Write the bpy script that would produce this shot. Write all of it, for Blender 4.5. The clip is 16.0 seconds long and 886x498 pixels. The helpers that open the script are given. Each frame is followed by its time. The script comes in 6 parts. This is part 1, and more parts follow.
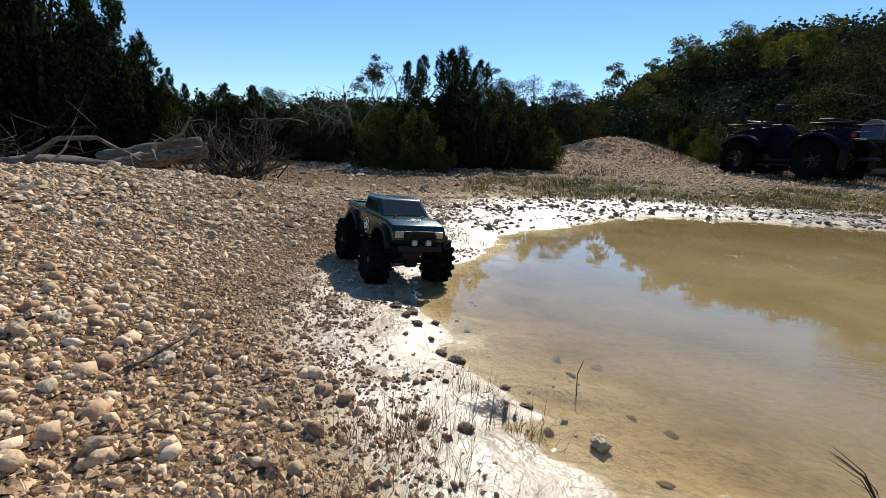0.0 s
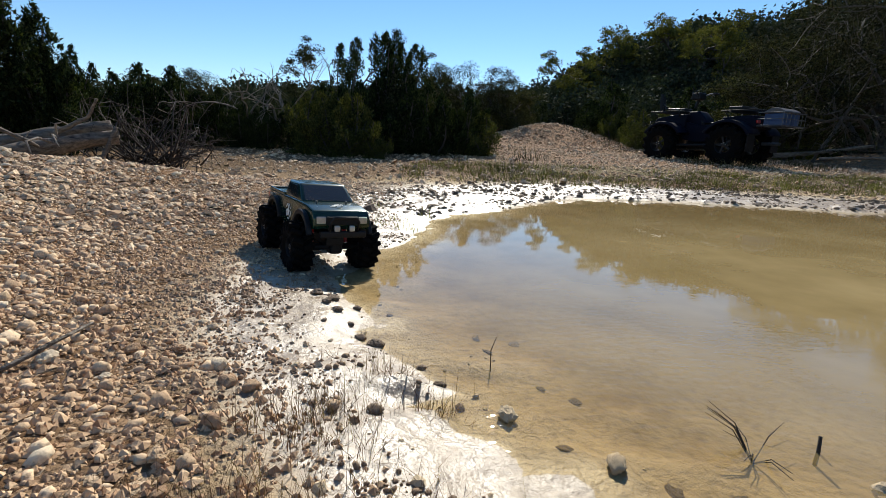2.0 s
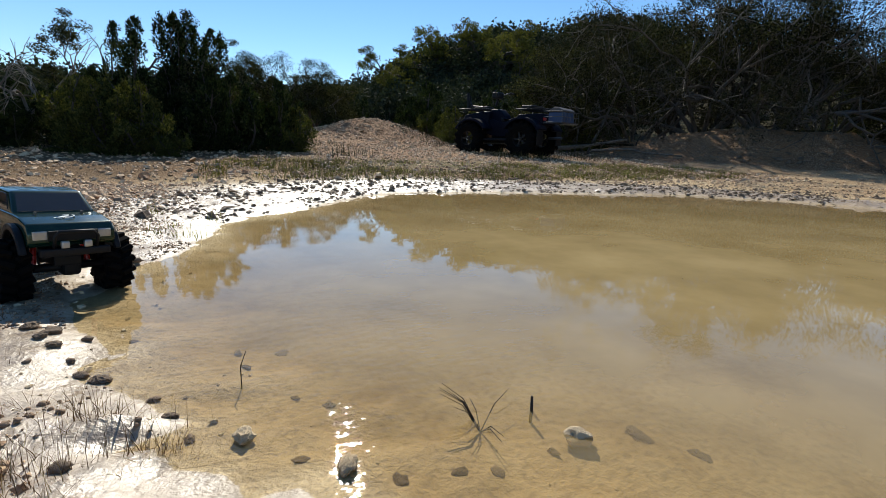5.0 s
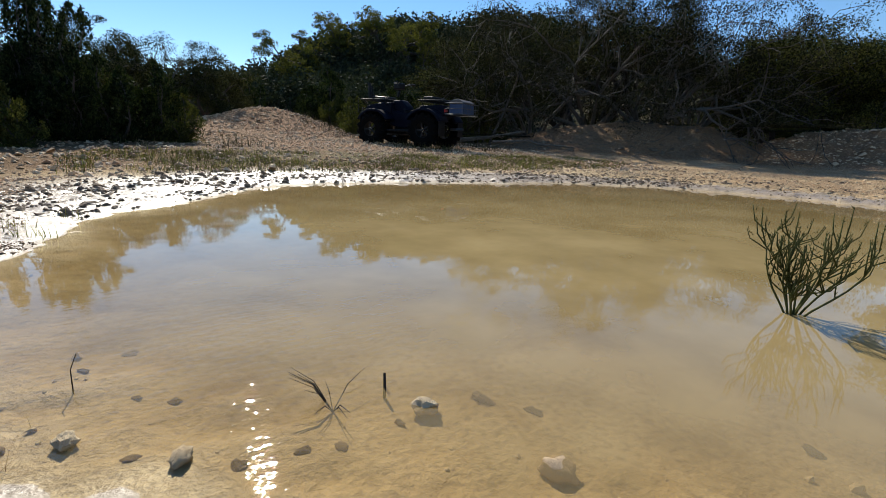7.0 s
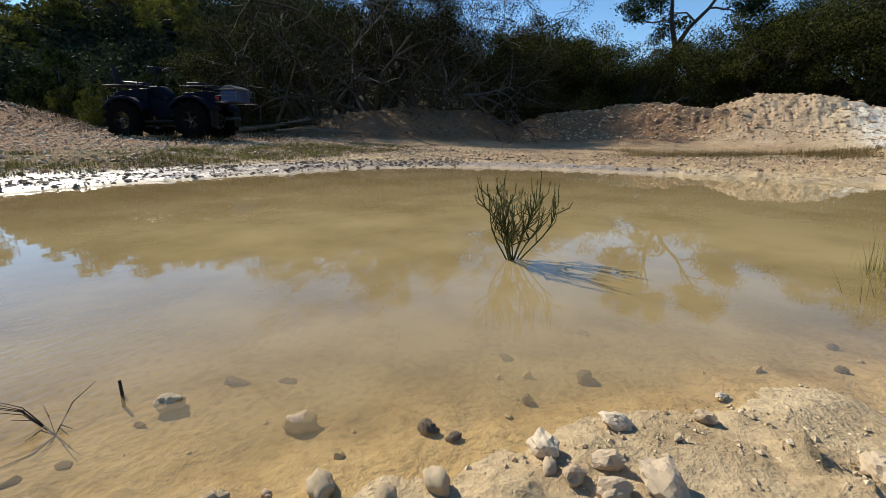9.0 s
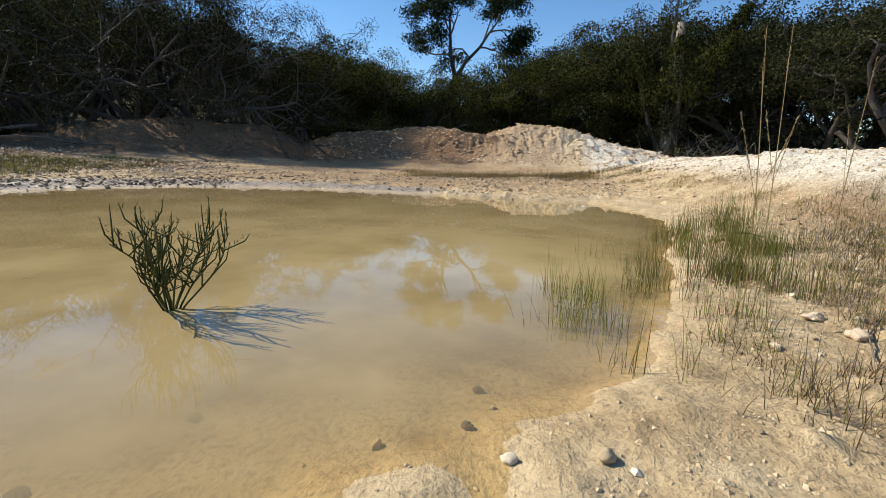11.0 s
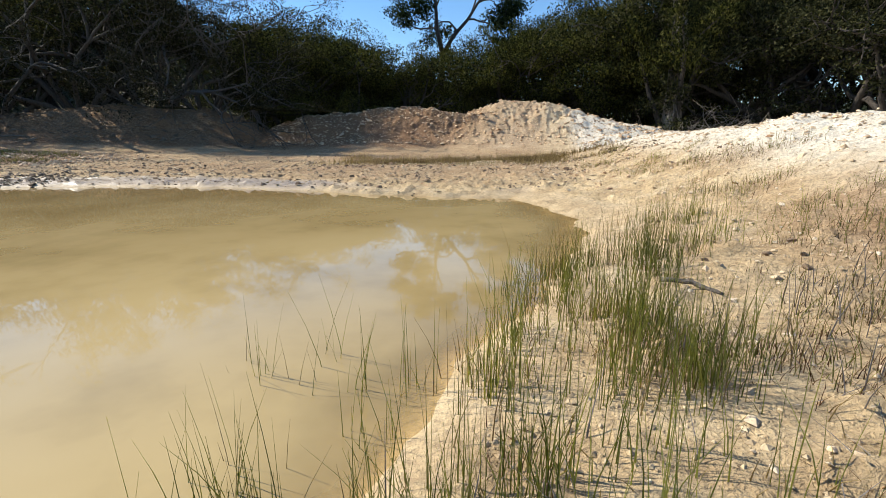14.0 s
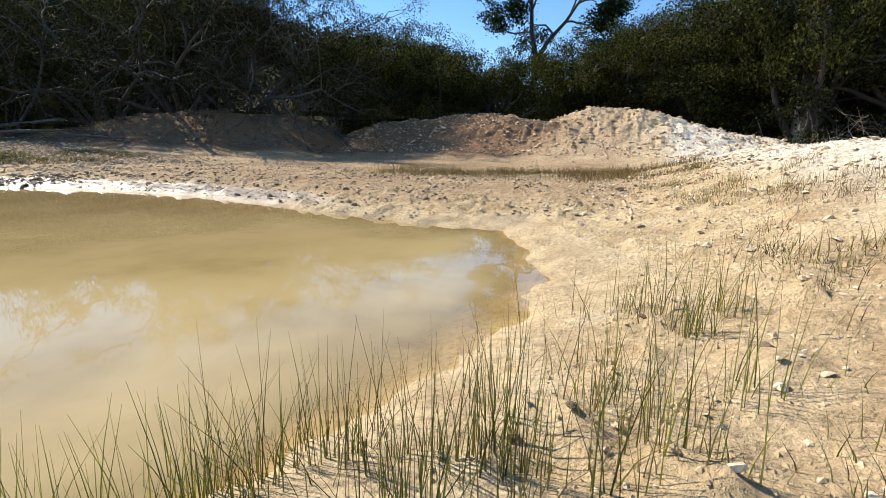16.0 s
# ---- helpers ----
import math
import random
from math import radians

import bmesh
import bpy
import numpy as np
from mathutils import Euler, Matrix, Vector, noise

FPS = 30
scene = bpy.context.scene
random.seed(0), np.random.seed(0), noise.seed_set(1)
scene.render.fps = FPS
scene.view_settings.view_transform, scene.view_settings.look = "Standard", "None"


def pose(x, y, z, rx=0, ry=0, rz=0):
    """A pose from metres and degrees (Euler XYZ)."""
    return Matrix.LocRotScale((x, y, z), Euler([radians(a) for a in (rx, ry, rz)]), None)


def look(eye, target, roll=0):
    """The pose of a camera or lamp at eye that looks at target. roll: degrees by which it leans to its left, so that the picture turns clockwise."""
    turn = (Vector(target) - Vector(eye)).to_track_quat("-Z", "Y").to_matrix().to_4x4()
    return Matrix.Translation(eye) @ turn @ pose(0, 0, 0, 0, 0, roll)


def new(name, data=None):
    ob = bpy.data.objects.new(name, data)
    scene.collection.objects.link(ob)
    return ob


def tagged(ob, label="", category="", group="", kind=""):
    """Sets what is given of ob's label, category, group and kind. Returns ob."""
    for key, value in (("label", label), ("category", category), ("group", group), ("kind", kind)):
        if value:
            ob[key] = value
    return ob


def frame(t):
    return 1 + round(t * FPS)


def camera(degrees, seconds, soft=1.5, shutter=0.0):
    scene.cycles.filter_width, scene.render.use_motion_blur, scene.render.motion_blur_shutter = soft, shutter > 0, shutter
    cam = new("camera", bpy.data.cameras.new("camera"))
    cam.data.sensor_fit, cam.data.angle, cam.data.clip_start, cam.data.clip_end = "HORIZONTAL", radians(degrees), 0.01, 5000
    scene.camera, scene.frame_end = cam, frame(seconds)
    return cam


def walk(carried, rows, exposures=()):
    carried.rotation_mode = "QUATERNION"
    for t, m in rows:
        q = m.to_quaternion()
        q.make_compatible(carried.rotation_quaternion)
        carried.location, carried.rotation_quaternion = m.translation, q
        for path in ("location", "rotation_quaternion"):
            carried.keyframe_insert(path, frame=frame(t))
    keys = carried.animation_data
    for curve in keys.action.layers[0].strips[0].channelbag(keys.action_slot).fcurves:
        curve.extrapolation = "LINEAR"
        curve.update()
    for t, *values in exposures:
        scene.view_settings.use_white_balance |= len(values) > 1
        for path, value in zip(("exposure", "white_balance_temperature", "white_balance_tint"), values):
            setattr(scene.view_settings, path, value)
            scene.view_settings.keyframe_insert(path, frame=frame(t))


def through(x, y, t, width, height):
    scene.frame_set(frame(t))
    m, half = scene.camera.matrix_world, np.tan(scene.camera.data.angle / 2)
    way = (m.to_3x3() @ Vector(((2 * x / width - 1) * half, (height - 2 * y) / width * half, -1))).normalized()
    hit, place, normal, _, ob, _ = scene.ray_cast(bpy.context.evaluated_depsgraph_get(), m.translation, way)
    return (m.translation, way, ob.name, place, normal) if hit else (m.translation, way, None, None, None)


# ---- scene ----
cam = camera(87.3, 16.0, 0.75)
PATH = [
    (0, (0.128, 0.141, 0.409), (0.024, 2.099, 0.017), 2.4),
    (0.5, (0.139, 0.14, 0.41), (0.091, 2.098, 0.003), 2.1),
    (1, (0.144, 0.131, 0.403), (0.154, 2.085, -0.023), 1.9),
    (1.5, (0.157, 0.131, 0.404), (0.217, 2.081, -0.034), 1.8),
    (2, (0.184, 0.14, 0.403), (0.326, 2.087, -0.035), 2.3),
    (2.5, (0.209, 0.156, 0.408), (0.482, 2.091, -0.021), 2.1),
    (3, (0.239, 0.153, 0.402), (0.614, 2.073, -0.016), 2.2),
    (3.5, (0.252, 0.149, 0.401), (0.709, 2.048, -0.029), 1.9),
    (4, (0.271, 0.141, 0.404), (0.841, 2.008, -0.034), 1.6),
    (4.5, (0.308, 0.144, 0.412), (0.995, 1.975, -0.009), 1.8),
    (5, (0.345, 0.127, 0.413), (1.158, 1.902, -0.02), 1.9),
    (5.2, (0.368, 0.119, 0.413), (1.24, 1.867, -0.016), 2.1),
    (7.3, (0.425, 0.022, 0.407), (1.582, 1.589, -0.043), 1.5),
    (7.5, (0.423, -0.002, 0.417), (1.604, 1.554, -0.015), 1.0),
    (8, (0.426, -0.055, 0.404), (1.811, 1.316, -0.042), 3.4),
    (8.5, (0.402, -0.106, 0.407), (1.912, 1.099, -0.112), 2.2),
    (9, (0.452, -0.097, 0.409), (2.126, 0.882, -0.082), 0.1),
    (9.5, (0.549, -0.147, 0.406), (2.398, 0.454, -0.065), 1.4),
    (9.7, (0.583, -0.169, 0.422), (2.454, 0.367, -0.037), 1.2),
    (11.8, (1.053, -0.581, 0.392), (3.006, -0.519, -0.035), 3.8),
    (12, (1.14, -0.648, 0.386), (3.09, -0.62, -0.054), 4.0),
    (12.5, (1.372, -0.823, 0.402), (3.318, -0.772, -0.058), 2.4),
    (13, (1.65, -0.945, 0.397), (3.598, -0.83, -0.041), 2.1),
    (13.5, (1.923, -1.047, 0.401), (3.868, -0.869, -0.026), 1.8),
    (14, (2.152, -1.189, 0.409), (4.072, -0.894, -0.062), 0.3),
    (14.5, (2.422, -1.358, 0.394), (4.317, -0.9, -0.05), 1.5),
    (15, (2.65, -1.473, 0.399), (4.508, -0.898, -0.067), 2.0),
    (15.5, (2.868, -1.569, 0.414), (4.698, -0.917, -0.061), -0.1),
    (16, (3.13, -1.706, 0.414), (4.951, -1.009, -0.029), 1.4),
]
walk(cam, [(t, look(*p)) for t, *p in PATH], ((0, 0.2), (5, 0.2), (8, 0.25), (9.5, 0.25), (12, 0.48), (13.5, 0.5), (14.5, 0.64), (16, 0.7)))

# ---------- light ----------
SUN_AZ, SUN_EL = radians(77.5), radians(38.5)
SUN_DIR = Vector((math.cos(SUN_AZ) * math.cos(SUN_EL), math.sin(SUN_AZ) * math.cos(SUN_EL), math.sin(SUN_EL)))

world = bpy.data.worlds.new("sky")
scene.world = world
world.use_nodes = True
wt = world.node_tree
sky = wt.nodes.new("ShaderNodeTexSky")
sky.sky_type = "NISHITA"
sky.sun_disc = False
sky.sun_elevation = SUN_EL
sky.sun_rotation = radians(90) - SUN_AZ
sky.air_density, sky.dust_density, sky.ozone_density = 1.0, 0.0, 4.0
wt.nodes["Background"].inputs["Strength"].default_value = 0.12
vivid = wt.nodes.new("ShaderNodeHueSaturation")
vivid.inputs["Saturation"].default_value = 1.14
wt.links.new(sky.outputs["Color"], vivid.inputs["Color"])
wt.links.new(vivid.outputs["Color"], wt.nodes["Background"].inputs["Color"])

sun = new("sun", bpy.data.lights.new("sun", "SUN"))
sun.data.energy, sun.data.angle, sun.data.color = 4.9, radians(0.53), (1.0, 0.945, 0.82)
sun.matrix_world = look(SUN_DIR * 40, (0, 0, 0))


# ---------- small tools ----------
def smooth(a, b, x):
    t = np.clip((np.asarray(x, float) - a) / (b - a), 0, 1)
    return t * t * (3 - 2 * t)


def lattice(ix, iy, seed):
    h = (ix.astype(np.int64) * 374761393 + iy.astype(np.int64) * 668265263 + seed * 1442695041) & 0x7FFFFFFF
    h = ((h ^ (h >> 13)) * 1274126177) & 0x7FFFFFFF
    return ((h ^ (h >> 16)) & 0xFFFF) / 65535.0


def vnoise(x, y, seed=0):
    """Value noise in -1..1."""
    x, y = np.asarray(x, float), np.asarray(y, float)
    ix, iy = np.floor(x), np.floor(y)
    fx, fy = x - ix, y - iy
    fx, fy = fx * fx * (3 - 2 * fx), fy * fy * (3 - 2 * fy)
    a, b = lattice(ix, iy, seed), lattice(ix + 1, iy, seed)
    c, d = lattice(ix, iy + 1, seed), lattice(ix + 1, iy + 1, seed)
    return ((a * (1 - fx) + b * fx) * (1 - fy) + (c * (1 - fx) + d * fx) * fy) * 2 - 1


def fbm(x, y, seed=0, octaves=4):
    out, amp = 0.0, 0.5
    for o in range(octaves):
        out = out + amp * vnoise(np.asarray(x) * 2**o, np.asarray(y) * 2**o, seed + 7 * o)
        amp *= 0.5
    return out


def mesh_data(name, verts, faces, material, flat=True):
    me = bpy.data.meshes.new(name)
    me.from_pydata(np.asarray(verts, float).tolist(), [], np.asarray(faces).tolist() if isinstance(faces, np.ndarray) else faces)
    if material:
        me.materials.append(material)
    if not flat:
        me.polygons.foreach_set("use_smooth", [True] * len(me.polygons))
    me.update()
    return me


def piece(name, verts, faces, material, parent=None, label="", flat=True):
    ob = new(name, mesh_data(name, verts, faces, material, flat))
    if parent:
        ob.parent = parent
    return tagged(ob, label)


def part(name, bm, material, parent=None, label="", flat=True):
    me = bpy.data.meshes.new(name)
    bm.to_mesh(me)
    bm.free()
    me.materials.append(material)
    if not flat:
        me.polygons.foreach_set("use_smooth", [True] * len(me.polygons))
    ob = new(name, me)
    if parent:
        ob.parent = parent
    return tagged(ob, label)


def thing(name, m, label, category, group="", kind=""):
    ob = new(name)
    ob.empty_display_size = 0.1
    ob.matrix_world = m
    return tagged(ob, label, category, group, kind)


def tube(points, radii, sides=6, caps=True):
    """Verts and faces of a tapered tube along points."""
    pts = [Vector(p) for p in points]
    verts, faces = [], []
    side = None
    for i, p in enumerate(pts):
        d = (pts[min(i + 1, len(pts) - 1)] - pts[max(i - 1, 0)])
        d = d.normalized() if d.length > 1e-9 else Vector((0, 0, 1))
        if side is None:
            side = d.orthogonal().normalized()
        side = (side - d * side.dot(d))
        side = side.normalized() if side.length > 1e-6 else d.orthogonal().normalized()
        up = d.cross(side)
        for k in range(sides):
            a = 2 * math.pi * k / sides
            verts.append(tuple(p + (side * math.cos(a) + up * math.sin(a)) * radii[i]))
    for i in range(len(pts) - 1):
        for k in range(sides):
            a, b = i * sides + k, i * sides + (k + 1) % sides
            faces.append((a, b, b + sides, a + sides))
    if caps:
        faces.append(tuple(range(sides - 1, -1, -1)))
        n = (len(pts) - 1) * sides
        faces.append(tuple(range(n, n + sides)))
    return verts, faces


class Heap:
    """Gathers verts and faces of many pieces into one mesh."""

    def __init__(self):
        self.v, self.f = [], []

    def add(self, verts, faces):
        n = len(self.v)
        self.v.extend(verts)
        self.f.extend(tuple(i + n for i in f) for f in faces)
        return self

    def tube(self, points, radii, sides=6, caps=True):
        return self.add(*tube(points, radii, sides, caps))

    def box(self, c, s, m=None):
        vs = [Vector((c[0] + s[0] * a / 2, c[1] + s[1] * b / 2, c[2] + s[2] * e / 2)) for e in (-1, 1) for b in (-1, 1) for a in (-1, 1)]
        if m:
            vs = [m @ v for v in vs]
        return self.add([tuple(v) for v in vs], [(0, 2, 3, 1), (4, 5, 7, 6), (0, 1, 5, 4), (2, 6, 7, 3), (0, 4, 6, 2), (1, 3, 7, 5)])

    def out(self, name, material, parent=None, label="", flat=True):
        return piece(name, self.v, self.f, material, parent, label, flat)


def bevelled(verts, faces, width=0.004, segments=2):
    bm = bmesh.new()
    vs = [bm.verts.new(v) for v in verts]
    for f in faces:
        bm.faces.new([vs[i] for i in f])
    bmesh.ops.recalc_face_normals(bm, faces=bm.faces)
    if width:
        bmesh.ops.bevel(bm, geom=bm.edges[:], offset=width, segments=segments, profile=0.6, affect="EDGES", clamp_overlap=True)
    return bm


def rounded_box(c, s, width=0.004, segments=2, m=None):
    h = Heap().box(c, s, m)
    return bevelled(h.v, h.f, width, segments)


# ---------- materials ----------
class Nodes:
    def __init__(self, name):
        self.mat = bpy.data.materials.new(name)
        self.mat.use_nodes = True
        self.t = self.mat.node_tree
        self.bsdf = self.t.nodes["Principled BSDF"]
        self.out = self.t.nodes["Material Output"]

    def node(self, kind, **values):
        n = self.t.nodes.new(kind)
        for k, v in values.items():
            key = k.replace("_", " ")
            if key in n.inputs:
                self.put(n.inputs[key], v)
        return n

    def put(self, socket, v):
        if hasattr(v, "is_output"):
            self.t.links.new(v, socket)
        else:
            if socket.type == "RGBA" and len(v) == 3:
                v = (*v, 1)
            socket.default_value = v

    def coords(self, kind="Object"):
        return self.t.nodes.new("ShaderNodeTexCoord").outputs[kind]

    def noise(self, scale, detail=4, rough=0.55, vec=None, out="Fac"):
        n = self.node("ShaderNodeTexNoise", Scale=scale, Detail=detail, Roughness=rough)
        self.put(n.inputs["Vector"], vec or self.coords())
        return n.outputs[out]

    def voronoi(self, scale, feature="F1", vec=None, out="Distance", rand=1.0):
        n = self.node("ShaderNodeTexVoronoi", Scale=scale, Randomness=rand)
        n.feature = feature
        self.put(n.inputs["Vector"], vec or self.coords())
        return n.outputs[out]

    def ramp(self, fac, *stops):
        n = self.t.nodes.new("ShaderNodeValToRGB")
        self.put(n.inputs["Fac"], fac)
        el = n.color_ramp.elements
        while len(el) < len(stops):
            el.new(0.5)
        for e, (p, c) in zip(el, stops):
            e.position = p
            e.color = (*c, 1) if hasattr(c, "__len__") else (c, c, c, 1)
        return n.outputs["Color"]

    def mix(self, fac, a, b, blend="MIX"):
        n = self.t.nodes.new("ShaderNodeMix")
        n.data_type, n.blend_type = "RGBA", blend
        self.put(n.inputs["Factor"], fac)
        self.put(n.inputs["A"], a)
        self.put(n.inputs["B"], b)
        return n.outputs["Result"]

    def math(self, op, a, b=0.5, clamp=False):
        n = self.t.nodes.new("ShaderNodeMath")
        n.operation, n.use_clamp = op, clamp
        self.put(n.inputs[0], a)
        self.put(n.inputs[1], b)
        return n.outputs[0]

    def attribute(self, name):
        n = self.t.nodes.new("ShaderNodeAttribute")
        n.attribute_name = name
        return n.outputs["Fac"]

    def island(self):
        return self.t.nodes.new("ShaderNodeNewGeometry").outputs["Random Per Island"]

    def random(self):
        return self.t.nodes.new("ShaderNodeObjectInfo").outputs["Random"]

    def bump(self, height, strength=0.4, distance=0.01, normal=None):
        n = self.node("ShaderNodeBump", Strength=strength, Distance=distance)
        self.put(n.inputs["Height"], height)
        if normal:
            self.put(n.inputs["Normal"], normal)
        return n.outputs["Normal"]

    def set(self, **values):
        for k, v in values.items():
            self.put(self.bsdf.inputs[k.replace("_", " ")], v)
        return self


def plain(name, color, rough=0.5, metal=0.0, grain=60, vary=0.25, bump=0.15, coat=0.0, sheen=0.5):
    n = Nodes(name)
    c = np.array(color)
    fine, coarse = n.noise(grain), n.noise(grain / 9)
    tone = n.ramp(n.math("ADD", n.math("MULTIPLY", fine, 0.5), n.math("MULTIPLY", coarse, 0.5)), (0.3, tuple(c * (1 - vary))), (0.7, tuple(np.clip(c * (1 + vary), 0, 1))))
    n.set(Base_Color=tone, Metallic=metal, Roughness=n.ramp(coarse, (0.3, max(rough - 0.08, 0.02)), (0.7, min(rough + 0.1, 1))), Coat_Weight=coat)
    n.bsdf.inputs["Specular IOR Level"].default_value = sheen
    if bump:
        n.set(Normal=n.bump(fine, bump, 0.002))
    return n.mat


def foliage(name, dark, light, through=0.35, few=1.0):
    n = Nodes(name)
    col = n.mix(n.math("POWER", n.island(), few), dark, light)
    big = n.ramp(n.noise(1.3, 3), (0.35, 0.7), (0.7, 1.15))
    col = n.mix(1.0, col, big, "MULTIPLY")
    n.set(Base_Color=col, Roughness=0.8)
    n.bsdf.inputs["Specular IOR Level"].default_value = 0.03
    tr = n.node("ShaderNodeBsdfTranslucent")
    n.put(tr.inputs["Color"], n.mix(1.0, col, (1.4, 1.5, 0.6), "MULTIPLY"))
    mx = n.t.nodes.new("ShaderNodeMixShader")
    mx.inputs["Fac"].default_value = through
    n.t.links.new(n.bsdf.outputs[0], mx.inputs[1])
    n.t.links.new(tr.outputs[0], mx.inputs[2])
    n.t.links.new(mx.outputs[0], n.out.inputs["Surface"])
    return n.mat


def bark_material(name, dark, light, scale=(9, 9, 1.6)):
    n = Nodes(name)
    vec = n.node("ShaderNodeMapping")
    n.put(vec.inputs["Vector"], n.coords())
    vec.inputs["Scale"].default_value = scale
    strips = n.noise(5, 6, 0.65, vec.outputs[0])
    col = n.ramp(strips, (0.32, dark), (0.68, light))
    n.set(Base_Color=n.mix(n.math("MULTIPLY", n.noise(2.5), 0.4), col, tuple(0.6 * v for v in light)), Roughness=0.85, Normal=n.bump(strips, 0.7, 0.02))
    return n.mat


def ground_material():
    n = Nodes("ground")
    pos = n.coords("Object")
    wet, gravel, pale, grass, red, damp = (n.attribute(k) for k in ("wet", "gravel", "pale", "grass", "red", "damp"))
    # far: dark tone of distant scrub litter, plus shade painted under nearer trees
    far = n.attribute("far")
    big, mid, fine = n.noise(0.9, 4, 0.6, pos), n.noise(7, 5, 0.6, pos), n.noise(70, 4, 0.6, pos)
    # dry clay and limestone sand
    sand = n.ramp(mid, (0.3, (0.42, 0.295, 0.160)), (0.5, (0.585, 0.435, 0.250)), (0.75, (0.70, 0.555, 0.350)))
    sand = n.mix(n.math("MULTIPLY", big, 0.3), sand, (0.50, 0.35, 0.20))
    white = n.ramp(mid, (0.3, (0.66, 0.57, 0.44)), (0.7, (0.82, 0.75, 0.62)))
    col = n.mix(pale, sand, white)
    # gravel: small cells with a tone of their own
    cell = n.node("ShaderNodeTexVoronoi", Scale=75)
    n.put(cell.inputs["Vector"], pos)
    cell2 = n.node("ShaderNodeTexVoronoi", Scale=190)
    n.put(cell2.inputs["Vector"], pos)
    tone = n.node("ShaderNodeSeparateColor")
    n.put(tone.inputs[0], cell.outputs["Color"])
    grit = n.ramp(tone.outputs[0], (0.0, (0.12, 0.066, 0.034)), (0.45, (0.27, 0.165, 0.090)), (0.8, (0.43, 0.285, 0.170)), (1.0, (0.62, 0.47, 0.32)))
    grit = n.mix(n.math("MULTIPLY", n.ramp(big, (0.45, 0.0), (0.65, 1.0)), 0.45), grit, (0.33, 0.165, 0.075))
    col = n.mix(gravel, col, grit)
    col = n.mix(n.math("MULTIPLY", red, 0.8), col, n.ramp(fine, (0.3, (0.19, 0.095, 0.048)), (0.7, (0.38, 0.225, 0.125))))
    # dry turf
    turf = n.ramp(fine, (0.3, (0.10, 0.085, 0.035)), (0.6, (0.22, 0.18, 0.08)), (0.8, (0.34, 0.28, 0.15)))
    col = n.mix(n.math("MULTIPLY", grass, n.ramp(n.noise(3.2, 4, 0.6, pos), (0.38, 0.25), (0.6, 1.0))), col, turf)
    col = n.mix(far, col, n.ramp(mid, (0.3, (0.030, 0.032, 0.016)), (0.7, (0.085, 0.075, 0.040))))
    # crumbly light and dark patches
    mottle = n.ramp(n.noise(26, 7, 0.78, pos), (0.34, 0.70), (0.5, 1.04), (0.66, 1.24))
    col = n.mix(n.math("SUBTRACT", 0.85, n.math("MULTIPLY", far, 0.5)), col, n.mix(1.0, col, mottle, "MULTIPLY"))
    # wet mud
    mud = n.ramp(n.noise(22, 5, 0.65, pos), (0.34, (0.20, 0.14, 0.085)), (0.5, (0.37, 0.28, 0.185)), (0.7, (0.46, 0.36, 0.25)))
    col = n.mix(wet, col, mud)
    bed = n.ramp(n.noise(4.2, 6, 0.7, pos), (0.32, (0.30, 0.205, 0.10)), (0.5, (0.46, 0.34, 0.19)), (0.7, (0.56, 0.43, 0.26)))
    col = n.mix(n.math("MAXIMUM", damp, n.attribute("soak")), col, bed)
    col = n.mix(n.math("MULTIPLY", n.ramp(fine, (0.35, 1.0), (0.5, 0.0)), 0.35), col, (0.16, 0.11, 0.07))
    puddle = n.ramp(n.noise(16, 4, 0.62, pos), (0.35, 0.24), (0.62, 0.50))
    rough = n.mix(wet, (0.9, 0.9, 0.9), puddle)
    relief = n.math("ADD", n.math("MULTIPLY", cell.outputs["Distance"], n.math("MULTIPLY", gravel, -1.3)), n.math("ADD", n.math("MULTIPLY", mid, 0.8), n.math("ADD", n.math("MULTIPLY", fine, 0.5), n.math("MULTIPLY", n.noise(19, 6, 0.75, pos), n.math("SUBTRACT", 1.5, n.math("ADD", n.math("MULTIPLY", wet, 0.95), n.math("MULTIPLY", damp, 1.4)))))))
    crumb = n.voronoi(120, "F1", pos)
    relief = n.math("ADD", n.math("MULTIPLY", relief, n.math("SUBTRACT", 1.0, n.math("MULTIPLY", wet, 0.35))), n.math("MULTIPLY", n.math("ADD", crumb, n.noise(34, 5, 0.7, pos)), n.math("MULTIPLY", 0.12, n.math("SUBTRACT", 1.0, n.math("MAXIMUM", wet, damp)))))
    lumps = n.math("MULTIPLY", n.noise(4.5, 9, 0.78, pos), n.math("SUBTRACT", 1.0, n.math("MAXIMUM", wet, damp)))
    nrm = n.bump(relief, 0.75, 0.014, n.bump(lumps, 0.7, 0.05))
    n.set(Base_Color=col, Roughness=rough, Normal=nrm, Specular_IOR_Level=n.math("ADD", 0.06, n.math("MULTIPLY", wet, 0.8)))
    return n.mat


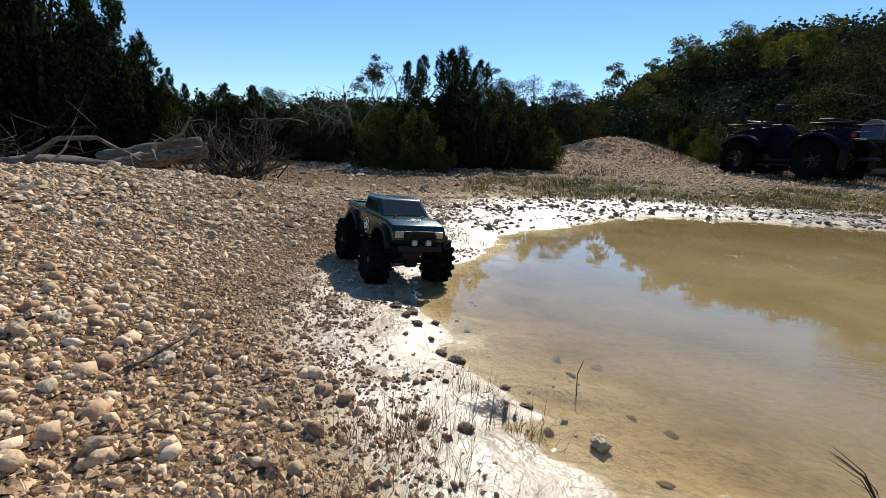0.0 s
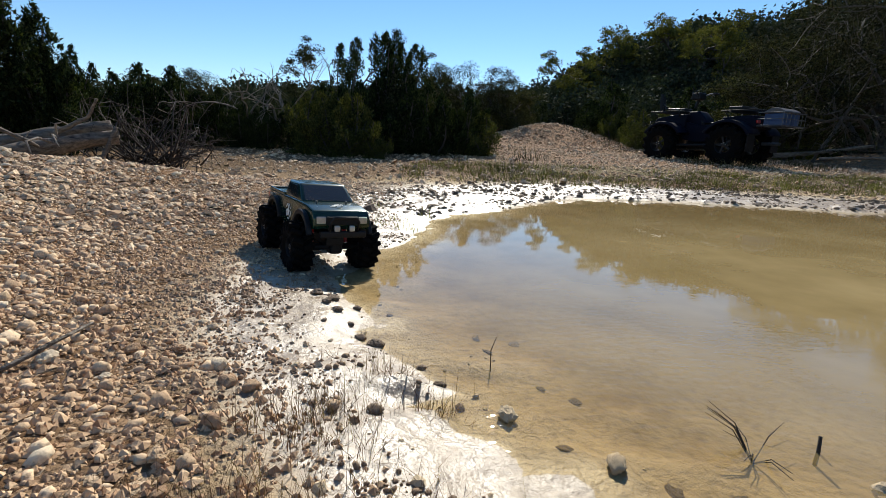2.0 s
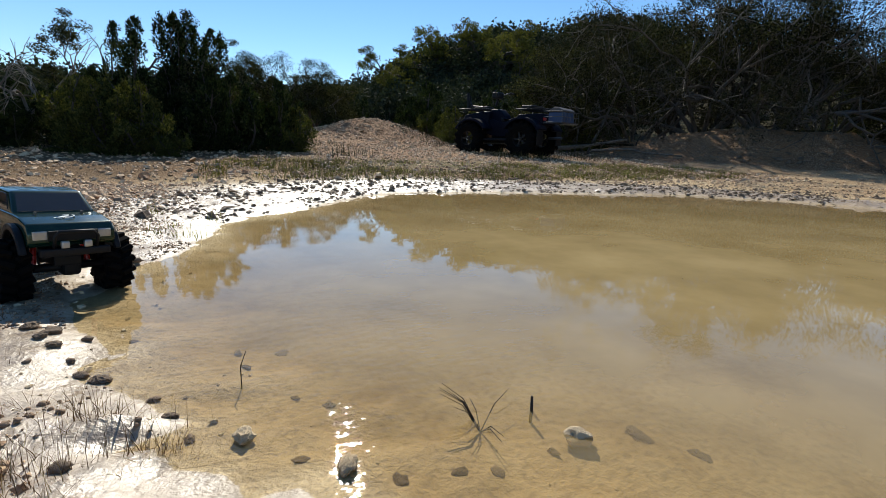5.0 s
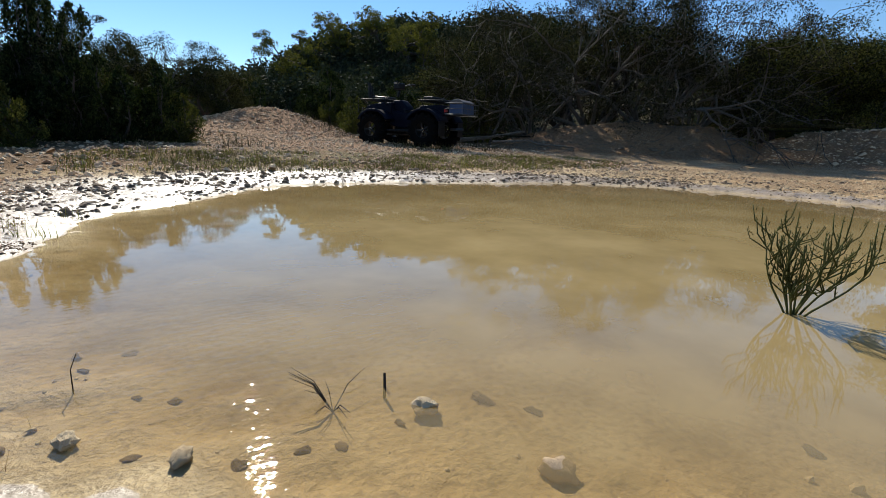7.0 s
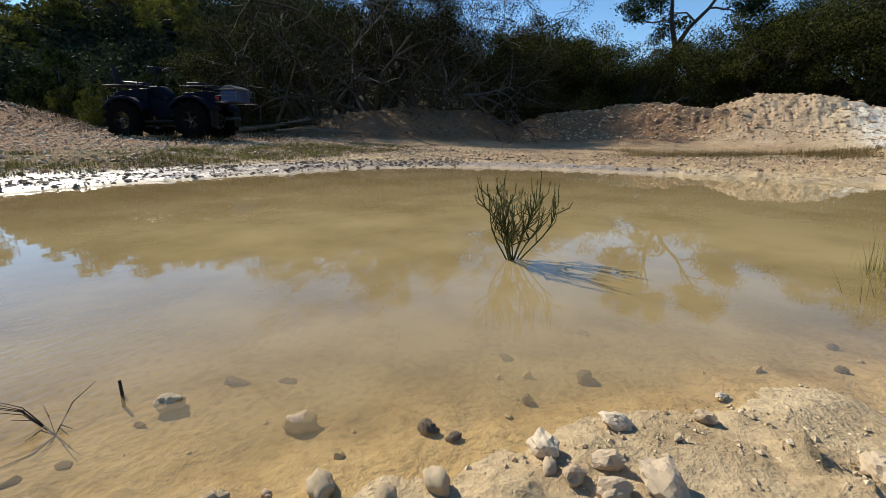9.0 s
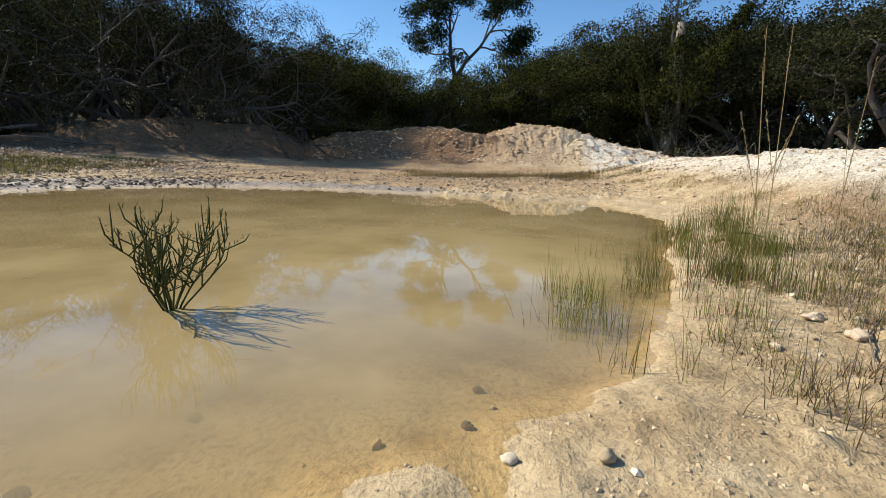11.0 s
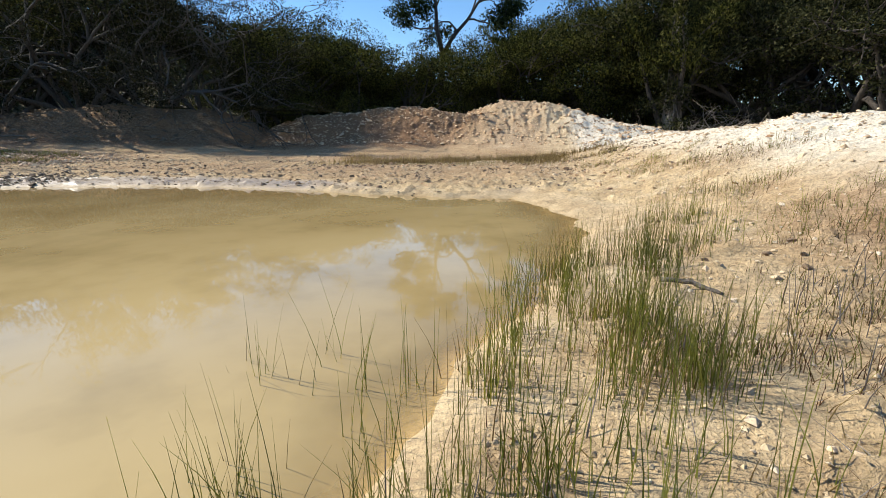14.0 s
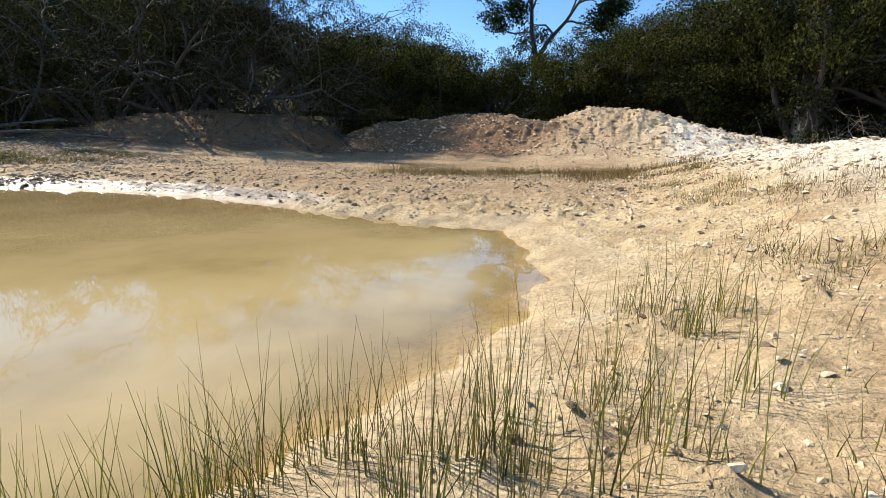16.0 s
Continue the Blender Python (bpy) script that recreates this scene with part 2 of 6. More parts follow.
def water_material():
    n = Nodes("pond_water")
    pos = n.coords("Object")
    n.t.nodes.remove(n.bsdf)
    murk = n.attribute("murk")
    ripple = n.attribute("ripple")
    silt = n.ramp(n.noise(1.1, 4, 0.6, pos), (0.3, (0.37, 0.265, 0.112)), (0.7, (0.47, 0.350, 0.165)))
    cloud = n.noise(2.2, 5, 0.65, pos)
    body = n.node("ShaderNodeBsdfDiffuse", Color=silt)
    clear = n.node("ShaderNodeBsdfTransparent", Color=(0.93, 0.88, 0.74))
    under = n.t.nodes.new("ShaderNodeMixShader")
    n.put(under.inputs[0], n.math("ADD", murk, n.math("MULTIPLY", n.math("SUBTRACT", cloud, 0.5), n.math("MULTIPLY", murk, 0.8)), True))
    n.t.links.new(clear.outputs[0], under.inputs[1])
    n.t.links.new(body.outputs[0], under.inputs[2])
    vec = n.node("ShaderNodeMapping")
    n.put(vec.inputs["Vector"], pos)
    vec.inputs["Scale"].default_value = (1.0, 2.2, 1.0)
    waves = n.noise(4.5, 3, 0.5, vec.outputs[0])
    chop = n.noise(26, 2, 0.5, vec.outputs[0])
    rip = n.math("ADD", n.math("MULTIPLY", waves, 0.10), n.math("MULTIPLY", n.math("MULTIPLY", chop, ripple), 3.0))
    nrm = n.bump(rip, 0.13, 0.02)
    gloss = n.node("ShaderNodeBsdfGlossy", Roughness=0.02, Color=(1, 1, 1))
    n.put(gloss.inputs["Normal"], nrm)
    fres = n.node("ShaderNodeLayerWeight", Blend=0.5)
    n.put(fres.inputs["Normal"], nrm)
    top = n.t.nodes.new("ShaderNodeMixShader")
    schlick = n.math("ADD", n.math("MULTIPLY", n.math("POWER", fres.outputs["Facing"], 5.0), 0.98), 0.02)
    n.put(top.inputs[0], schlick)
    n.t.links.new(under.outputs[0], top.inputs[1])
    n.t.links.new(gloss.outputs[0], top.inputs[2])
    n.t.links.new(top.outputs[0], n.out.inputs["Surface"])
    return n.mat


def stone_material(name, dark, light, dusty=(0.55, 0.45, 0.33)):
    n = Nodes(name)
    r = n.math("FRACT", n.math("ADD", n.island(), n.random()))
    col = n.mix(r, dark, light)
    spots = n.noise(38, 5, 0.65)
    col = n.mix(n.ramp(spots, (0.42, 0.0), (0.68, 0.7)), col, dusty)
    col = n.mix(n.ramp(n.noise(120, 2), (0.3, 0.55), (0.42, 0.0)), col, tuple(0.35 * v for v in dark))
    n.set(Base_Color=col, Roughness=0.88, Normal=n.bump(n.math("ADD", spots, n.noise(160, 3)), 0.5, 0.004))
    return n.mat


GROUND = ground_material()
WATER = water_material()
STONE = stone_material("limestone", (0.26, 0.135, 0.064), (0.86, 0.645, 0.41), (0.68, 0.45, 0.255))
STONE_RED = stone_material("red_grit", (0.28, 0.150, 0.075), (0.74, 0.52, 0.31), (0.60, 0.385, 0.21))
STONE_TAN = stone_material("tan_crumb", (0.38, 0.27, 0.15), (0.66, 0.52, 0.33), (0.55, 0.41, 0.24))
STONE_PALE = stone_material("pale_limestone", (0.46, 0.32, 0.185), (0.82, 0.69, 0.50), (0.66, 0.49, 0.31))
STONE_MUD = stone_material("mud_crumb", (0.13, 0.080, 0.046), (0.40, 0.27, 0.165), (0.36, 0.24, 0.145))
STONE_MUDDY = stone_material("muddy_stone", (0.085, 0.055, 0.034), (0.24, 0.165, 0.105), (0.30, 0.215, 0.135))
BARK = bark_material("cedar_bark", (0.016, 0.012, 0.010), (0.085, 0.068, 0.055))
GREY_WOOD = bark_material("weathered_wood", (0.085, 0.064, 0.048), (0.40, 0.34, 0.275))
LOG_WOOD = bark_material("split_grey_wood", (0.010, 0.007, 0.005), (0.25, 0.205, 0.16), (1.2, 9, 9))
TWIG = bark_material("twig", (0.012, 0.008, 0.006), (0.055, 0.040, 0.029))
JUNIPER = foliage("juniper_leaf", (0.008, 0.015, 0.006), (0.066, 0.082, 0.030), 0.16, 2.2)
# Lighter copy of the juniper leaf: sunlight on the eastern trees put into colour
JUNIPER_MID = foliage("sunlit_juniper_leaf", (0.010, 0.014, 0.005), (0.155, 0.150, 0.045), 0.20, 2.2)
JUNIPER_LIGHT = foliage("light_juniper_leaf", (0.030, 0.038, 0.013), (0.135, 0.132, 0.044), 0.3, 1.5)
OAK = foliage("oak_leaf", (0.010, 0.013, 0.006), (0.105, 0.102, 0.048), 0.18, 2.0)
SCRUB_LEAF = foliage("scrub_oak_leaf", (0.009, 0.010, 0.005), (0.080, 0.071, 0.038), 0.12, 2.1)
AUTUMN = foliage("yellow_leaf", (0.055, 0.062, 0.018), (0.17, 0.155, 0.045), 0.25)
REED = foliage("reed_green", (0.15, 0.165, 0.048), (0.45, 0.41, 0.17), 0.5)
STRAW = foliage("dry_straw", (0.22, 0.15, 0.075), (0.56, 0.43, 0.24), 0.35)
DRY_RED = foliage("dry_red_stem", (0.085, 0.044, 0.022), (0.32, 0.185, 0.095), 0.15)

# ---------- ground and pond ----------
SHORE = np.array([(0.29, 0.66), (0.27, 0.76), (0.21, 0.90), (0.11, 1.05), (0.02, 1.28), (-0.05, 1.53), (0.0, 1.77), (0.16, 2.0),
                  (0.26, 2.41), (0.40, 2.84), (0.76, 3.06), (0.98, 3.33), (1.28, 3.72), (1.6, 3.93), (2.2, 3.96), (2.8, 3.86),
                  (3.6, 3.58), (4.4, 3.45), (5.1, 2.85), (5.5, 2.1), (5.6, 1.2), (5.50, 0.4), (5.35, -0.3), (5.32, -0.72),
                  (5.48, -1.02), (5.58, -1.25), (5.3, -1.39), (4.95, -1.52), (4.62, -1.72), (4.3, -1.70), (4.0, -1.62), (3.72, -1.54), (3.42, -1.42), (3.11, -1.27), (2.85, -1.18), (2.5, -1.03),
                  (2.18, -0.88), (1.92, -0.78), (1.72, -0.66), (1.55, -0.50), (1.42, -0.34), (1.30, -0.16), (1.14, -0.01), (0.97, 0.14), (0.80, 0.29), (0.62, 0.42), (0.45, 0.52)])


def shore_distance(x, y):
    """Metres from the pond's edge, negative inside."""
    x, y = np.asarray(x, float), np.asarray(y, float)
    best, inside = np.full(x.shape, 1e9), np.zeros(x.shape, bool)
    for (ax, ay), (bx, by) in zip(SHORE, np.roll(SHORE, -1, 0)):
        dx, dy = bx - ax, by - ay
        t = np.clip(((x - ax) * dx + (y - ay) * dy) / (dx * dx + dy * dy), 0, 1)
        best = np.minimum(best, (x - ax - t * dx) ** 2 + (y - ay - t * dy) ** 2)
        if dy:
            inside ^= ((ay > y) != (by > y)) & (x < (y - ay) * dx / dy + ax)
    d = np.sqrt(best)
    return np.where(inside, -d, d)


RIDGE_AT = (-180, -60, -42, -17, 5, 12.5, 17, 20.5, 25, 31, 36, 42, 60, 80, 110, 180)
RIDGE_UP = (0.5, 1.6, 2.0, 3.0, 3.0, 3.8, 5.2, 7.4, 9.0, 10.2, 10.1, 10.6, 9.0, 3.0, 1.0, 0.5)
BANK_AT = (-60, -30, -24, -16, -9, -3, 0, 5, 14, 20, 25, 28, 33, 46, 54, 62, 75)
BANK_UP = (0.10, 0.12, 0.40, 0.82, 0.92, 0.62, 0.72, 0.80, 0.62, 0.50, 0.12, 0.45, 0.70, 0.62, 0.25, 0.05, 0.0)


def bumps(x, y, *rows):
    out = 0.0
    for cx, cy, rx, ry, h in rows:
        out = out + h * np.exp(-(((x - cx) / rx) ** 2) - ((y - cy) / ry) ** 2)
    return out


def ground_z(x, y):
    x, y = np.asarray(x, float), np.asarray(y, float)
    s = shore_distance(x, y) + 0.035 * fbm(x * 3.1, y * 3.1, 3) + 0.05 * fbm(x * 7.3, y * 7.3, 4, 3)
    out = np.maximum(s, 0)
    soft = smooth(0.7, 0.3, y) * smooth(0.5, 0.9, x) * smooth(5.6, 4.8, x)
    lip = (1 - soft) * 0.022 * (1 - np.exp(-out / 0.10)) + soft * 0.016 * (1 - np.exp(-out / 0.35))
    z = np.where(s < 0, -0.17 * (1 - np.exp(np.minimum(s, 0) * 0.42)), lip + 0.012 * np.minimum(out, 3))
    z = z - 0.016 * smooth(0.05, -0.12, s) * soft - 0.012 * smooth(0.0, -0.35, s) * smooth(1.6, 2.1, x) * smooth(0.4, -0.2, y)
    # gravel bank on the west side
    west = smooth(0.45, -0.25, x) * smooth(3.9, 2.5, y) * smooth(-7, -1.5, y)
    rise = np.minimum(0.085 * out + 0.03 * out**2, 0.17) * smooth(4.5, 2.6, out) + 0.10 * smooth(2.6, 4.5, out)
    z = z + west * rise
    # flat mud where the truck stands
    z = z - 0.7 * np.maximum(z - 0.004, 0) * np.exp(-(((x + 0.17) / 0.42) ** 2) - ((y - 1.82) / 0.42) ** 2)
    z = z + bumps(x, y, (-2.25, 2.5, 0.75, 0.6, 0.05), (-1.5, 2.7, 0.5, 0.35, 0.03))
    # slope to the north, the track's spoil heap and the ground in the distance
    z = z + 0.055 * np.maximum(y - 4.6, 0) * smooth(40, 6, y) * smooth(14, 6, x) * smooth(-9, -1, x)
    z = z + bumps(x, y, (4.35, 14.3, 1.7, 1.6, 0.62), (2.2, 12.8, 2.2, 2.0, 0.16))
    # bank on the east side
    r, a = np.hypot(x - 4.5, y - 1), np.degrees(np.arctan2(y - 1, x - 4.5))
    up = np.interp(a, BANK_AT, BANK_UP) * (1 + 0.20 * fbm(x * 0.9, y * 0.9, 11))
    z = z + up * (np.exp(-((r - 10.8) / np.where(r < 10.8, 1.25, 1.6)) ** 2)) + 0.38 * smooth(7.2, 12.5, r) * smooth(-42, -25, a) * smooth(66, 50, a)
    # pale heap along the south side
    z = z + smooth(-1.6, -3.3, y) * smooth(2.2, 4.2, x) * smooth(12, 8.5, x) * (0.44 - 0.30 * smooth(-3.6, -6.0, y)) * (1 + 0.12 * fbm(x * 1.3, y * 1.3, 5))
    z = z + 0.05 * smooth(-0.4, -2.0, y) * smooth(0.2, 1.2, x)
    z = z - 0.10 * np.exp(-(((x - 8.3) / 1.6) ** 2) - ((y + 3.9) / 1.1) ** 2)
    # rubble and gullies on the banks
    heap = smooth(8.6, 10.0, r) * smooth(15, 13, r) * smooth(-40, -28, a) * smooth(68, 58, a)
    z = z + heap * (0.17 * np.abs(fbm(x * 2.6, y * 2.6, 23, 4)) + 0.05 * fbm(x * 7, y * 7, 25, 3))
    z = z + 0.05 * np.maximum(fbm(x * 6, y * 6, 27, 3), -0.1) * smooth(-2.3, -3.0, y) * smooth(3.0, 4.2, x) * smooth(12, 9, x)
    # hills far off
    far = np.hypot(x, y)
    ridge = np.interp(np.degrees(np.arctan2(x, y)), RIDGE_AT, RIDGE_UP)
    z = z + smooth(19, 62, far) * 62 * np.tan(np.radians(ridge))
    # roughness of the ground at several scales
    land = smooth(0.0, 0.12, s)
    wet = np.exp(-((out / 0.55) ** 2))
    z = z + 0.012 * fbm(x * 2.3, y * 2.3, 21) * land * smooth(9, 5, far) + 0.06 * fbm(x * 0.5, y * 0.5, 29) * smooth(4, 12, far)
    z = z + land * 0.010 * np.abs(fbm(x * 9, y * 9, 31, 3)) * smooth(9, 6, far) + 0.007 * fbm(x * 13, y * 13, 35, 2) * smooth(9, 6, far)
    clods = np.maximum(fbm(x * 11, y * 11, 41, 3) - 0.12, 0) + 0.7 * np.maximum(fbm(x * 4.2, y * 7.5, 42, 3) - 0.10, 0) * smooth(4.9, 5.3, x)
    z = z + clods * 0.048 * smooth(0.0, 0.06, s) * np.exp(-((out / (0.9 + 1.6 * smooth(5.0, 5.6, x))) ** 2)) * np.maximum(smooth(2.0, 3.4, y), smooth(5.0, 5.4, x))
    sandy = np.maximum(fbm(x * 17, y * 17, 43, 3) - 0.16, 0)
    z = z + sandy * 0.075 * smooth(0.02, 0.15, s) * np.exp(-((out / 1.6) ** 2)) * smooth(0.6, -0.1, y) * (x > 0.4)
    z = z - 0.012 * np.maximum(fbm(x * 5, y * 5, 47, 3) - 0.1, 0) * (s < 0) * (s > -0.7)
    # trampled mud and crumbly sand close to the walk, and prints in it
    close = smooth(-0.7, -0.4, x) * smooth(4.7, 4.3, x) * smooth(1.8, 1.5, y) * smooth(-2.2, -2.0, y)
    z = z + close * smooth(-0.02, 0.05, s) * (0.006 * fbm(x * 22, y * 22, 49, 2) + 0.010 * np.maximum(fbm(x * 14, y * 14, 50, 2) - 0.2, 0))
    z = z + close * 0.006 * fbm(x * 9, y * 18, 52, 2) * smooth(0.0, -0.06, s) * smooth(-0.8, -0.3, s)
    z = z + bumps(x, y, (0.185, 0.797, 0.042, 0.024, -0.016), (0.185, 0.840, 0.055, 0.022, 0.018), (0.05, 0.74, 0.025, 0.016, -0.012), (1.0, 0.17, 0.05, 0.02, -0.010), (3.62, -1.66, 0.03, 0.05, -0.022), (3.68, -1.72, 0.03, 0.03, -0.018), (3.88, -1.96, 0.04, 0.05, 0.020))
    return z


def axis(lo, hi, step, reach, grow, mid=None):
    """Even steps in the middle, growing ones outside."""
    mid = np.arange(lo, hi, step) if mid is None else mid
    lo = mid[0]
    tail, d = [], step
    while sum(tail) < reach:
        d *= grow
        tail.append(d)
    tail = np.cumsum(tail)
    return np.concatenate([lo - tail[::-1], mid, mid[-1] + tail])


def build_ground():
    xs = axis(0, 0, 0.06, 700, 1.10, np.concatenate([np.arange(-2.6, -0.6, 0.034), np.arange(-0.6, 4.6, 0.021), np.arange(4.6, 6.4, 0.034), np.arange(6.4, 16.0, 0.075)]))
    ys = axis(0, 0, 0.06, 700, 1.10, np.concatenate([np.arange(-5.2, -2.6, 0.075), np.arange(-2.6, -2.1, 0.034), np.arange(-2.1, 1.7, 0.021), np.arange(1.7, 5.2, 0.034), np.arange(5.2, 10.5, 0.09)]))
    gx, gy = np.meshgrid(xs, ys)
    z = ground_z(gx, gy)
    nx, ny = len(xs), len(ys)
    v = np.stack([gx.ravel(), gy.ravel(), z.ravel()], -1)
    i = (np.arange(ny - 1)[:, None] * nx + np.arange(nx - 1)[None]).ravel()
    f = np.stack([i, i + 1, i + 1 + nx, i + nx], -1)
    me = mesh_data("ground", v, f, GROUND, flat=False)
    x, y, z_of = v[:, 0], v[:, 1], v[:, 2]
    s = shore_distance(x, y) + 0.10 * fbm(x * 2.2, y * 2.2, 51)
    a = np.degrees(np.arctan2(y - 1, x - 4.5))
    strip = 0.07 + 0.10 * smooth(0.8, 0.3, x) + 0.95 * smooth(2.2, 3.4, y) * smooth(6.5, 4.0, x) + 0.13 * smooth(0.3, 0.8, y) * smooth(0.6, 0.2, x) + 0.35 * smooth(4.5, 5.2, x) * smooth(-0.8, 0.6, y)
    bank_r = np.hypot(x - 4.5, y - 1)
    damp = smooth(0.006 + 0.020 * smooth(0.6, 0.9, x), -0.02, z_of)
    soak = (0.5 * smooth(0.42, 0.05, s + 0.10 * fbm(x * 5, y * 5, 53)) * smooth(0.55, 0.75, x) * smooth(2.6, 2.0, x) * smooth(0.6, 0.4, y))
    wet = smooth(strip * 1.25, strip * 0.7, s) * (1 - damp) * (1 - 0.88 * smooth(0.5, 0.25, y) * smooth(0.6, 0.8, x) * smooth(6.0, 5.4, x))
    west = smooth(0.35, -0.05 - 2.2 * smooth(0.2, -1.5, y), x + 0.9 * fbm(x * 0.8, y * 0.8, 57) * smooth(0.3, -0.5, y)) * smooth(4.5, 3.0, y)
    north = smooth(4.6, 5.4, y + 0.4 * fbm(x, y, 61)) * smooth(9.5, 7.5, x)
    gravel = np.clip(west * smooth(0.22, 0.40, s) + north + smooth(5.6, 7.0, x) * smooth(-2.6, -1.0, y) * (0.40 + 0.45 * fbm(x * 2, y * 2, 63)) + smooth(8.0, 9.2, bank_r) * (0.85 * smooth(-9, 2, a) + 0.15 * smooth(20, 28, a)) * smooth(70, 60, a), 0, 1)
    pale = np.clip(smooth(-2.2, -2.8, y) * smooth(2.6, 3.8, x) + 0.25 * np.exp(-(((a + 14) / 9) ** 2)) * smooth(7.5, 9.0, bank_r), 0, 1)
    grass = np.clip(smooth(5.0, 5.6, y) * smooth(7.4, 6.4, y) * smooth(0.2, 1.5, x) * smooth(9, 7, x) + smooth(7.8, 8.4, x) * smooth(10.0, 9.4, x) * smooth(-2.2, -1.4, y) * smooth(1.6, 0.9, y) * 0.9
                    + 0.8 * smooth(14, 20, np.hypot(x, y)), 0, 1)
    weedy = np.interp(x, (3.0, 4.0, 5.2, 7.2), (-2.0, -2.42, -2.36, -2.1))
    weedy = np.exp(-(((y - weedy) / 0.22) ** 2)) * smooth(3.0, 3.6, x) * smooth(7.6, 6.8, x) * smooth(-0.05, 0.2, fbm(x * 3.2, y * 3.2, 98))
    red = np.clip(0.4 * weedy + 0.40 * smooth(1.55, 2.2, -y) * smooth(1.3, 2.0, x) * smooth(4.6, 3.6, x) * smooth(-2.9, -2.2, y) + (0.62 + 0.4 * fbm(x * 1.5, y * 1.5, 67)) * smooth(8.4, 9.6, bank_r) * smooth(-8, 3, a) * smooth(34, 27, a) + 0.30 * smooth(5.4, 6.2, x) * smooth(-2.2, -1.0, y) * smooth(5, 3, y)
                  + 0.75 * smooth(2.6, 3.4, y) * smooth(7.5, 5.5, y) * smooth(0.3, -0.6, x) + 0.8 * np.exp(-(((x - 4.4) / 2.6) ** 2) - ((y - 14.0) / 3.0) ** 2) + 0.35 * smooth(6.5, 8, y) * smooth(14, 10, x), 0, 1)
    # far also darkens soil under junipers, bushes and bank trees: shade as colour
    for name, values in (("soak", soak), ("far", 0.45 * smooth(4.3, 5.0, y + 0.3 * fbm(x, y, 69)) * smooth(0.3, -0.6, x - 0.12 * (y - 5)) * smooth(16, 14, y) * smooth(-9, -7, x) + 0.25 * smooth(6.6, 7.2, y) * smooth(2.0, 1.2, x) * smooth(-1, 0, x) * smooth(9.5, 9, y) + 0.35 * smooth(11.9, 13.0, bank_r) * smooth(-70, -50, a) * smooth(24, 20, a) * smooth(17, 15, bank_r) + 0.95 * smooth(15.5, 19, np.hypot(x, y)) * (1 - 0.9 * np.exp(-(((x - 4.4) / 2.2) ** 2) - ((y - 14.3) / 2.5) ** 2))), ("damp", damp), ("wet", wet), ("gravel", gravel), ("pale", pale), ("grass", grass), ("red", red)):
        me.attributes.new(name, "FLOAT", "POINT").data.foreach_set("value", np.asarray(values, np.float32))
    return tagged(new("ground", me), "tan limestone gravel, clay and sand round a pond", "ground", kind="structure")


def build_water():
    xs, ys = np.arange(-0.4, 6.1, 0.05), np.arange(-2.0, 4.5, 0.05)
    gx, gy = np.meshgrid(xs, ys)
    nx, ny = len(xs), len(ys)
    x, y = gx.ravel(), gy.ravel()
    z = ground_z(x, y)
    near = (shore_distance(x, y) < 0.18).reshape(ny, nx)
    keep = near[:-1, :-1] | near[1:, 1:] | near[:-1, 1:] | near[1:, :-1]
    i = (np.arange(ny - 1)[:, None] * nx + np.arange(nx - 1)[None])[keep]
    f = np.stack([i, i + 1, i + 1 + nx, i + nx], -1)
    me = mesh_data("water", np.stack([x, y, 0 * x], -1), f, WATER, flat=False)
    depth = np.maximum(-z, 0)
    murk = 1 - np.exp(-((depth / (0.042 - 0.024 * smooth(2.0, 2.6, x) * smooth(0.5, -0.5, y))) ** 1.25))
    ripple = 0.25 * np.exp(-(((x - 0.6) / 0.4) ** 2) - ((y - 0.85) / 0.4) ** 2)
    for name, values in (("murk", murk), ("ripple", ripple)):
        me.attributes.new(name, "FLOAT", "POINT").data.foreach_set("value", np.asarray(values, np.float32))
    return tagged(new("water", me), "shallow murky tan pond water with soft reflections", "water", kind="structure")


build_ground()
build_water()


def gz(x, y):
    return float(ground_z(np.array([x]), np.array([y]))[0])


# ---------- trees ----------
def leaf_cloud(rng, centres, size, along=None, flat=0.6, ratio=0.4):
    """Small pointed leaves at the centres: verts and faces as arrays."""
    n = len(centres)
    d = rng.normal(size=(n, 3))
    if along is not None:
        d = d * 0.55 + along
    d /= np.linalg.norm(d, axis=1, keepdims=True) + 1e-9
    w = np.cross(d, rng.normal(size=(n, 3)))
    w /= np.linalg.norm(w, axis=1, keepdims=True) + 1e-9
    s = size * rng.uniform(0.6, 1.35, (n, 1))
    foot, half = centres - d * s * 0.45, w * s * ratio * 0.62
    v = np.stack([foot + half, centres + d * s * 0.6, foot - half], 1).reshape(-1, 3)
    return v, np.arange(3 * n).reshape(n, 3)


def bent(rng, a, b, n, amount):
    a, b = np.array(a, float), np.array(b, float)
    side = rng.normal(size=3) * amount * np.linalg.norm(b - a)
    t = np.linspace(0, 1, n)[:, None]
    return a + (b - a) * t + side * np.sin(t * math.pi) + rng.normal(size=(n, 3)) * amount * 0.12 * np.linalg.norm(b - a) * t


